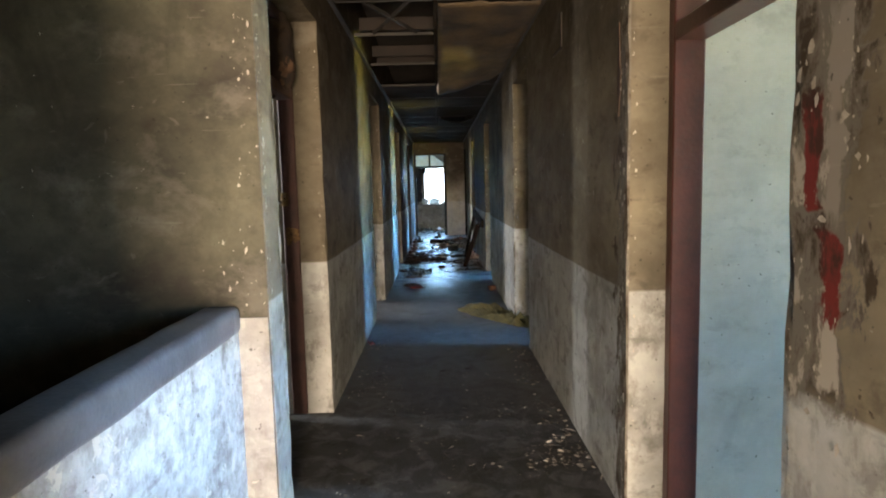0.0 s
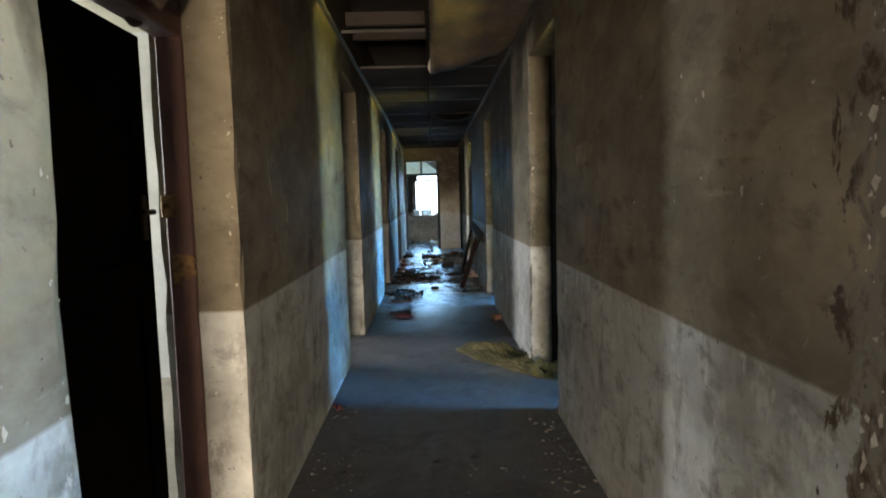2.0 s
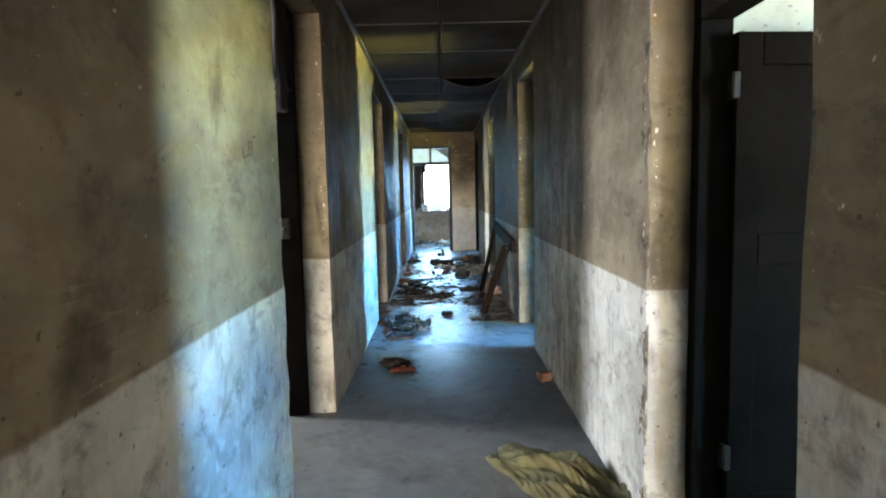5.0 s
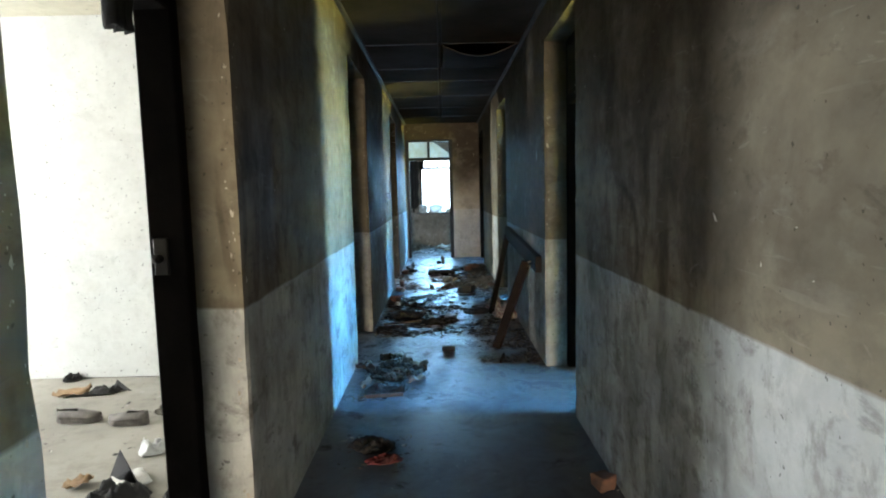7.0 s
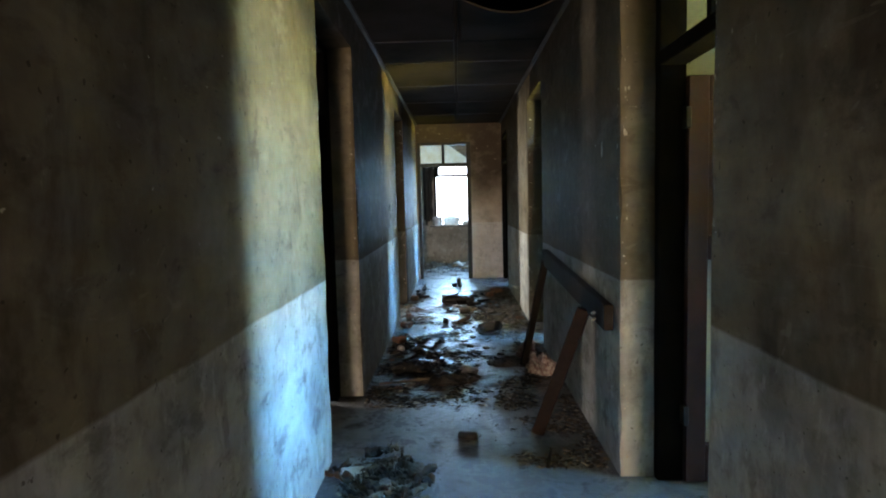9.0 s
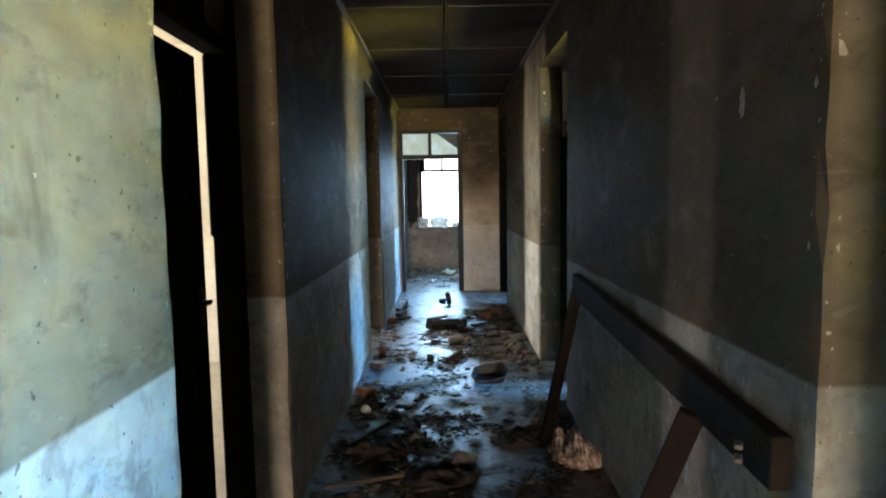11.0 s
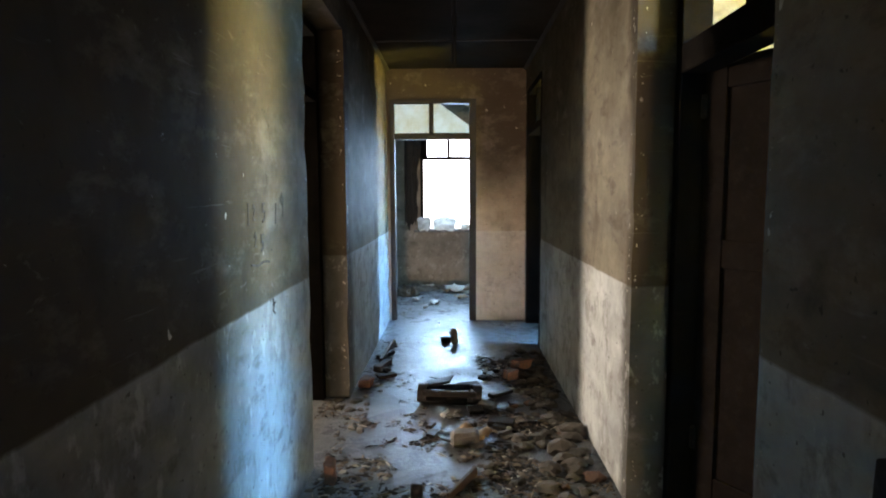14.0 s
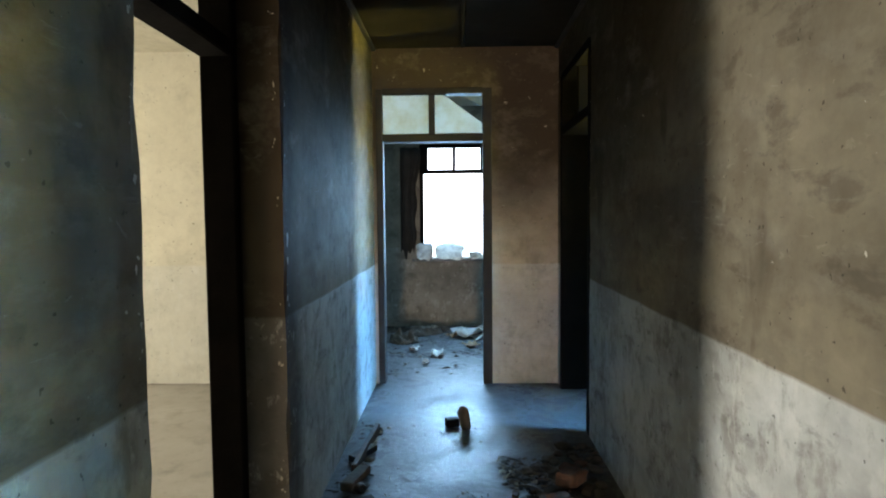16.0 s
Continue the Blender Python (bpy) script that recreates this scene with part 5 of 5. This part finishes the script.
sheet("card", 0.02, 15.05, 0.2, 0.14, -25, card_mat, "torn piece of brown card", 0.05, 5, "card")
rnd = random.Random(12)
for k in range(64):
    sheet("scrap", -0.49 + rnd.gauss(0, 0.10), 10.36 + rnd.gauss(0, 0.17), rnd.uniform(0.015, 0.045), rnd.uniform(0.06, 0.18), rnd.uniform(0, 360), (shred, black_rag, shred, grey_rag, shred, black_rag, pale_mat, shred)[k % 8], "curled dirty scrap on the rag heap", 0.055, k * 1.7, "scrap")
for k in range(22):
    sheet("scrap", rnd.uniform(-0.72, -0.3), rnd.uniform(12.3, 13.4), rnd.uniform(0.03, 0.07), rnd.uniform(0.06, 0.17), rnd.uniform(0, 360), (stone_mat, black_rag, black_rag, wood_mat)[k % 4], "curled dirty scrap among the rubbish", 0.035, k * 1.3, "scrap")
crumple("pale_bag", 0.18, 0.14, 0.06, 20.0, white_bag, "crumpled white plastic bag", "bag", pose(-1.75, 9.04, 0, 0, 0, 40), 20, 20)
crumple("black_rag", 0.30, 0.2, 0.07, 22.0, black_rag, "black rag on the room floor", "cloth", pose(-1.68, 8.5, 0, 0, 0, 10))
crumple("grey_rag", 0.34, 0.3, 0.14, 23.0, grey_rag, "bundle of grey cloth on the floor", "cloth", pose(-0.75, 19.95, 0, 0, 0, 10))
crumple("grey_rag", 0.5, 0.3, 0.08, 24.0, grey_rag, "bundle of grey cloth on the floor", "cloth", pose(-0.55, 20.4, 0, 0, 0, 30))


def plank(name, p, q, w, t, mat, label, category="plank", roll=0):
    p, q = Vector(p), Vector(q)
    bm = bmesh.new()
    box(bm, -w / 2, w / 2, -t / 2, t / 2, 0, (q - p).length, 0.004)
    ob = part(name, bm, mat)
    ob.matrix_world = Matrix.Translation(p) @ (q - p).to_track_quat("Z", "X").to_matrix().to_4x4() @ pose(0, 0, 0, 0, 0, roll)
    return tagged(ob, label, category)


plank("stick", (-0.12, 14.3, 0.012), (0.02, 14.55, 0.03), 0.05, 0.02, wood_mat, "short splintered piece of wood", "wood")
plank("stick", (-0.55, 13.58, 0.012), (-0.25, 13.70, 0.02), 0.03, 0.016, pale_mat, "pale wooden stick on the floor", "wood")
plank("stick", (-0.7, 12.5, 0.01), (-0.5, 12.85, 0.02), 0.025, 0.02, wood_mat, "burnt wooden stick on the floor", "wood")
plank("stick", (-0.74, 12.0, 0.02), (-0.35, 12.12, 0.02), 0.02, 0.02, wood_mat, "burnt wooden stick on the floor", "wood")
plank("stick", (0.35, 10.55, 0.012), (0.40, 10.75, 0.014), 0.04, 0.016, charred, "short splintered piece of wood", "wood")
plank("stick", (-0.71, 16.5, 0.03), (-0.66, 17.1, 0.05), 0.06, 0.03, wood_mat, "broken wooden slat by the wall", "wood")

plank("stick", (-0.66, 9.80, 0.012), (-0.40, 9.83, 0.012), 0.03, 0.014, wood_mat, "flat piece of wood before the rags", "wood")

# the burnt door frame leaning on its long side against the wall
lean = thing("leaning_frame", Matrix(), "charred red-brown wooden frame leaning against the wall", "frame")
for p, q, w, t, m_, nm in (((0.650, 12.62, 0.925), (0.660, 10.50, 0.815), 0.135, 0.05, charred, "rail"), ((0.44, 12.52, 0.0), (0.645, 12.57, 0.90), 0.055, 0.045, charred, "post"), ((0.36, 11.02, 0.0), (0.62, 10.90, 0.79), 0.075, 0.045, redwood, "post")):
    ob = plank(nm, p, q, w, t, m_, "", "")
    ob.parent = lean
    for key in ("label", "category"):
        if key in ob:
            del ob[key]
for dy in (0.0, 0.035):
    ob = plank("tenon", (0.61, 10.60, 0.83 - dy), (0.59, 10.56, 0.83 - dy), 0.012, 0.02, pale_mat, "", "")
    ob.parent = lean

# the charred case, the block and the can in the rubbish
case = thing("charred_case", pose(-0.12, 15.66, 0, 0, 0, -4), "charred black metal case lying broken open in the rubbish", "case")


def bent(bm, amount, seed):
    for v in bm.verts:
        v.co += noise.noise_vector(v.co * 6 + Vector((seed, 0, 0))) * amount
    return bm


def rolled_end(x):
    """A rounded, hollow end of the case."""
    bm = bmesh.new()
    n, r0, r1 = 12, 0.085, 0.068
    ring = []
    for k in range(n + 1):
        a = math.pi * (k / n) * 1.15 - 0.2
        ring.append([bm.verts.new((x + dx, -math.cos(a) * r, 0.03 + math.sin(a) * r * 1.05)) for dx, r in ((-0.03, r0), (0.03, r0), (0.03, r1), (-0.03, r1))])
    for p, q in zip(ring, ring[1:]):
        for i in range(4):
            bm.faces.new((p[i], p[(i + 1) % 4], q[(i + 1) % 4], q[i]))
    bm.faces.new(ring[0][::-1])
    bm.faces.new(ring[-1])
    return bent(bm, 0.006, x)


part("end", rolled_end(-0.19), rubber, case)
part("end", rolled_end(0.19), rubber, case)
part("side", bent(boxes((-0.18, 0.19, -0.09, -0.072, 0.05, 0.10), bevel=0.012), 0.022, 1.0), rubber, case)
part("side", bent(boxes((-0.19, 0.15, 0.075, 0.09, 0.0, 0.09), bevel=0.006), 0.02, 2.0), rubber, case)
part("base", bent(boxes((-0.185, 0.185, -0.085, 0.085, 0.001, 0.02), bevel=0.003), 0.001, 3.0), rubber, case)
part("front_plate", bent(boxes((-0.02, 0.12, -0.10, -0.085, 0.003, 0.055), bevel=0.006), 0.012, 4.0), charred, case)
part("lid", bent(boxes((-0.17, 0.0, 0.02, 0.13, 0.105, 0.122), bevel=0.006), 0.04, 5.0), rubber, case, "grey bent lid")
for k, (x, y, turn, w, l, h) in enumerate(((0.02, 15.92, 20, 0.16, 0.1, 0.03), (0.13, 15.5, -30, 0.12, 0.08, 0.04), (-0.28, 15.95, 60, 0.2, 0.07, 0.025), (0.05, 15.42, 10, 0.1, 0.1, 0.03), (-0.1, 15.36, 70, 0.14, 0.06, 0.025),
                                           (0.24, 15.75, 40, 0.2, 0.06, 0.03), (0.2, 15.2, -15, 0.16, 0.1, 0.04), (-0.68, 16.4, 75, 0.24, 0.07, 0.05), (-0.7, 16.75, 60, 0.2, 0.06, 0.04), (-0.62, 16.15, 30, 0.15, 0.06, 0.03))):
    ob = part("charred_plate", bent(boxes((-w / 2, w / 2, -l / 2, l / 2, 0.004, h), bevel=0.005), 0.008, k * 3.0), (charred, stone_mat, rubber)[k % 3])
    ob.matrix_world = pose(x, y, 0.004, 0, 0, turn)
    tagged(ob, "bent charred plate among the rubbish", "rubble", "charred plates on the floor")
ob = part("plaster_block", bent(boxes((-0.085, 0.085, -0.055, 0.055, 0.006, 0.08), bevel=0.02), 0.03, 8.0), pale_mat)
ob.matrix_world = pose(-0.03, 14.93, 0, 0, 0, 6)
rnd = random.Random(31)
for k in range(34):
    w, l = rnd.uniform(0.03, 0.10), rnd.uniform(0.02, 0.06)
    scrap = part("charred_plate", bent(boxes((-w / 2, w / 2, -l / 2, l / 2, 0.004, rnd.uniform(0.010, 0.03)), bevel=0.003), 0.014, k * 2.3), (charred, rubber, stone_mat, wood_mat)[k % 4])
    scrap.matrix_world = pose(rnd.uniform(-0.32, 0.55), rnd.uniform(14.9, 16.3), 0.006, rnd.uniform(-6, 6), rnd.uniform(-6, 6), rnd.uniform(0, 360))
    tagged(scrap, "bent charred plate among the rubbish", "rubble", "charred plates on the floor")
tagged(ob, "pale broken plaster block among the rubbish", "block")


def can(x, y, m, r, h, mat, label):
    bm = bmesh.new()
    bmesh.ops.create_cone(bm, cap_ends=True, segments=20, radius1=r, radius2=r * 0.97, depth=h)
    bmesh.ops.bevel(bm, geom=[e for e in bm.edges if abs(e.verts[0].co.z - e.verts[1].co.z) < 1e-5], offset=r * 0.12, segments=2, affect="EDGES")
    ob = part("can", bm, mat, smooth=True)
    ob.matrix_world = pose(x, y, 0) @ m
    return tagged(ob, label, "can")


ob = part("plaster_lump", bent(bent(boxes((-0.036, 0.036, -0.03, 0.03, 0.0, 0.15), bevel=0.024), 0.03, 3.0), 0.012, 9.0), pale_mat, smooth=True)
ob.matrix_world = pose(-0.075, 17.21, 0.002, 0, -8, 15)
tagged(ob, "pale lump of plaster standing on end on the floor", "rubble")
ob = part("charred_block", bent(boxes((-0.045, 0.045, -0.03, 0.03, 0.0, 0.055), bevel=0.006), 0.008, 6.0), charred)
ob.matrix_world = pose(-0.175, 17.26, 0.002, 0, 0, 12)
tagged(ob, "small charred block lying on the floor", "rubble")
ob = part("plaster_slab", bent(boxes((-0.065, 0.065, -0.045, 0.045, 0.0, 0.035), bevel=0.008), 0.016, 12.0), trim_white)
ob.matrix_world = pose(-0.675, 10.48, 0.002, 0, 0, 15)
tagged(ob, "pale slab of plaster beside the scorched rags", "rubble")
can(-0.27, 14.34, pose(0, 0, 0.03), 0.03, 0.06, rubber, "small black cup on the floor")
can(-0.067, 10.95, pose(0, 0, 0.024, 90, 0, 75) @ Matrix.Diagonal((1, 0.7, 1, 1)), 0.034, 0.11, rubber, "crushed black can with a bright rim")
can(-0.67, 13.05, pose(0, 0, 0.03, 90, 0, 30), 0.03, 0.05, white_bag, "small white bottle cap on the floor")

# stuffed bags on the sill, made translucent to imitate the window's glare over them
bag_glare_mat = bpy.data.materials.new("bag_with_glare")
bag_glare_mat.use_nodes = True
t = bag_glare_mat.node_tree
b_ = t.nodes["Principled BSDF"]
b_.inputs["Roughness"].default_value = 0.5
tr, mx = t.nodes.new("ShaderNodeBsdfTranslucent"), t.nodes.new("ShaderNodeMixShader")
pc = mixed(t, spot(t, place_of(t), 14.0, 4, 0.6, 0.4, 0.7), (0.62, 0.60, 0.56), (0.34, 0.32, 0.29))
t.links.new(pc, b_.inputs["Base Color"])
t.links.new(pc, tr.inputs[0])
mx.inputs[0].default_value = 0.6
t.links.new(b_.outputs[0], mx.inputs[1])
t.links.new(tr.outputs[0], mx.inputs[2])
t.links.new(mx.outputs[0], t.nodes["Material Output"].inputs[0])
# these bags, the ragged curtain and the rag over the second doorway
for x, w, h in ((-0.56, 0.2, 0.19), (-0.245, 0.35, 0.19), (0.09, 0.16, 0.08)):
    bm = bmesh.new()
    bmesh.ops.create_icosphere(bm, subdivisions=3, radius=0.5)
    for v in bm.verts:
        d = v.co.normalized()
        k = (abs(d.x) ** 4 + abs(d.y) ** 4 + abs(d.z) ** 4) ** -0.25 * (1 + 0.4 * noise.noise(d * 1.7 + Vector((x * 9, 0, 0))) + 0.12 * noise.noise(d * 5 + Vector((x * 9, 0, 0))))
        v.co = Vector((d.x * k * w / 2, d.y * k * 0.09, (max(-0.7, d.z) * k + 0.7) * h / 1.7))
    ob = part("pale_bag", bm, bag_glare_mat, smooth=True)
    ob.matrix_world = pose(x, FAR - 0.0, WIN[2] - 0.004)
    tagged(ob, "grey stuffed bag on the window sill, window glare put into its material", "bag")


def hanging(name, x0, x1, y, z0, z1, mat, label, category, seed, axis="x", ragged_edge=0.10):
    """A torn cloth that hangs down, with folds and a burnt edge."""
    bm = bmesh.new()
    nx, nz = 22, 30
    g = []
    for j in range(nz + 1):
        v = j / nz
        row = []
        for i in range(nx + 1):
            u = i / nx
            w = (x1 - x0) * (1 - 0.35 * v + ragged_edge * 3 * noise.noise(Vector((v * 4, seed, 0))))
            a = x0 + w * u
            z = z1 - (z1 - z0) * v * (1 + ragged_edge * noise.noise(Vector((u * 4, seed, 3))))
            f = 0.025 * math.sin(u * 16 + 3 * noise.noise(Vector((u * 2, v * 2, seed))))
            row.append(bm.verts.new((a, y + f, z) if axis == "x" else (y + f, a, z)))
        g.append(row)
    for j in range(nz):
        for i in range(nx):
            bm.faces.new((g[j][i], g[j][i + 1], g[j + 1][i + 1], g[j + 1][i]))
    bm.normal_update()
    bmesh.ops.solidify(bm, geom=bm.faces[:], thickness=0.003)
    return tagged(part(name, bm, mat, smooth=True), label, category)


hanging("burnt_curtain", -0.86, -0.60, FAR - 0.05, 0.95, 2.28, black_rag, "ragged burnt curtain beside the window", "curtain", 3.0)
hanging("burnt_rag", 7.44, 7.60, XL - TL + 0.15, 1.88, 2.47, black_rag, "burnt black rag hanging from the door frame", "rag", 5.0, "y")


def bundle(name, x, y, z, w, d, h, mat, label, seed, category="cloth"):
    """A lumpy bundle of cloth, its folds drawn together."""
    bm = bmesh.new()
    bmesh.ops.create_icosphere(bm, subdivisions=4, radius=0.5)
    for v in bm.verts:
        q = v.co.normalized()
        k = 1 + 0.45 * noise.noise(q * 1.6 + Vector((seed, 0, 0))) + 0.10 * abs(math.sin(7 * (q.z + q.x) + 4 * noise.noise(q * 2 + Vector((0, seed, 0)))))
        v.co = Vector((x + q.x * k * w / 2, y + q.y * k * d / 2, z + q.z * k * h / 2))
    return tagged(part(name, bm, mat, smooth=True), label, category)


scorched_cloth = cloth("scorched_cloth", (0.075, 0.05, 0.033), (0.03, 0.022, 0.017))
orange_cloth = cloth("faded_orange_cloth", (0.22, 0.13, 0.075), (0.10, 0.06, 0.035))
bundle("stuffed_cloth", -1.035, 3.80, 2.29, 0.20, 0.24, 0.42, scorched_cloth, "scorched brown cloth stuffed over the door bar", 3.0)
bundle("stuffed_cloth", -0.99, 3.77, 2.20, 0.11, 0.14, 0.15, orange_cloth, "faded orange cloth stuffed over the door bar", 8.0)

# a paper notice on the charred door
ob = part("notice", boxes((0.36, 0.60, -0.026, -0.022, 1.66, 1.75)), bare_brown)
ob.matrix_world = pose(INR + 0.012, 14.215, 0, 0, 0, -57)
tagged(ob, "small scorched brown card on the charred door", "notice")


# ---- ash, flakes and crumbs ----
def crumbs(name, mat, label, seed, groups):
    """Countless small flat chips on the floor: groups of (count, x0, x1, y0, y1, smallest, largest)."""
    r = np.random.default_rng(seed)
    verts, faces = [], []
    for count, x0, x1, y0, y1, s0, s1 in groups:
        for _ in range(count):
            x, y, s, a = r.uniform(x0, x1), r.uniform(y0, y1), s0 + (s1 - s0) * r.random() ** 2.2, r.uniform(0, 6.3)
            if noise.noise(Vector((x * 2.6, y * 2.6, seed))) + 0.5 * noise.noise(Vector((x * 7, y * 7, seed))) < r.uniform(-0.15, 0.3):
                continue
            long, h, n = r.uniform(0.25, 1.0), s * r.uniform(0.04, 0.22), len(verts)
            if r.random() < 0.22:
                s, long = s * 2.2, r.uniform(0.06, 0.16)
            for k in range(5):
                b = a + k * 1.2566 + r.uniform(-0.35, 0.35)
                px, py = math.cos(b) * s * 0.5, math.sin(b) * s * 0.5 * long
                ca, sa = math.cos(a * 3), math.sin(a * 3)
                verts.append((x + px * ca - py * sa, y + px * sa + py * ca, 0.001 + h * 0.4 * r.random()))
            verts.append((x, y, 0.002 + h))
            faces += [(n + k, n + (k + 1) % 5, n + 5) for k in range(5)]
    me = bpy.data.meshes.new(name)
    me.from_pydata(verts, [], faces)
    me.materials.append(mat)
    return tagged(new(name, me), label, "debris", kind="stuff")


def chip_material(name, ramp, rough=0.85):
    mat, t, b = nodes_of(name, rough)
    n = t.nodes.new("ShaderNodeValToRGB")
    n.color_ramp.interpolation = "CONSTANT"
    e = n.color_ramp.elements
    while len(e) < len(ramp):
        e.new(0.5)
    for k, (p, c) in enumerate(ramp):
        e[k].position, e[k].color = p, (*c, 1)
    t.links.new(t.nodes.new("ShaderNodeNewGeometry").outputs["Random Per Island"], n.inputs[0])
    t.links.new(n.outputs[0], b.inputs["Base Color"])
    return mat


ash = chip_material("ash_and_char", [(0.0, (0.014, 0.013, 0.012)), (0.3, (0.035, 0.029, 0.024)), (0.55, (0.08, 0.06, 0.042)), (0.8, (0.15, 0.115, 0.08)), (0.94, (0.3, 0.27, 0.22))])
dust_chips = chip_material("lime_crumbs", [(0.0, (0.05, 0.045, 0.04)), (0.4, (0.14, 0.13, 0.115)), (0.75, (0.34, 0.32, 0.29)), (0.93, (0.5, 0.48, 0.44))])
ash_beds = [(9000, -0.80, 0.68, 11.5, 13.0, 0.004, 0.06), (4000, 0.2, 0.69, 10.55, 12.0, 0.004, 0.05), (1500, -0.80, -0.3, 12.2, 13.6, 0.006, 0.07), (9500, -0.80, 0.68, 12.9, 15.4, 0.004, 0.06), (9000, 0.1, 0.69, 14.4, 16.9, 0.005, 0.07), (1400, -0.8, 0.5, 15.0, 16.4, 0.004, 0.05), (900, -0.81, -0.6, 11.8, 17.4, 0.005, 0.06)]
ash_edges = [(1100, -0.75, -0.2, 9.75, 10.7, 0.005, 0.055), (350, -0.7, -0.3, 8.7, 9.2, 0.004, 0.04), (260, -0.8, 0.6, 16.4, 18.2, 0.004, 0.03), (260, -0.8, 0.68, 10.6, 11.5, 0.004, 0.04), (2600, -1.6, 1.6, 18.5, 20.8, 0.006, 0.07), (700, -1.0, -0.62, 15.3, 15.75, 0.004, 0.03), (600, 0.4, 0.69, 13.9, 14.5, 0.004, 0.04)]
crumbs("ash_debris", ash, "black ash and charred flakes over the floor", 3, ash_beds + ash_edges)
crumbs("plaster_crumbs", dust_chips, "crumbs of plaster and lime along the walls", 4, [
    (90, -0.82, -0.70, 4.1, 6.8, 0.004, 0.03), (110, -0.75, -0.2, 4.2, 5.8, 0.003, 0.02), (420, 0.5, 0.70, 2.7, 5.5, 0.005, 0.04), (420, 0.35, 0.69, 2.2, 3.8, 0.006, 0.05), (1300, -0.7, 0.6, 2.0, 4.8, 0.004, 0.032), (260, -0.81, -0.5, 4.0, 6.0, 0.004, 0.03),
    (500, -0.8, 0.68, 2.0, 9.5, 0.003, 0.018), (60, -0.82, -0.7, 8.0, 10.6, 0.004, 0.03), (60, 0.6, 0.7, 6.7, 9.3, 0.004, 0.03), (620, -3.5, -1.2, 7.6, 10.4, 0.005, 0.045)])
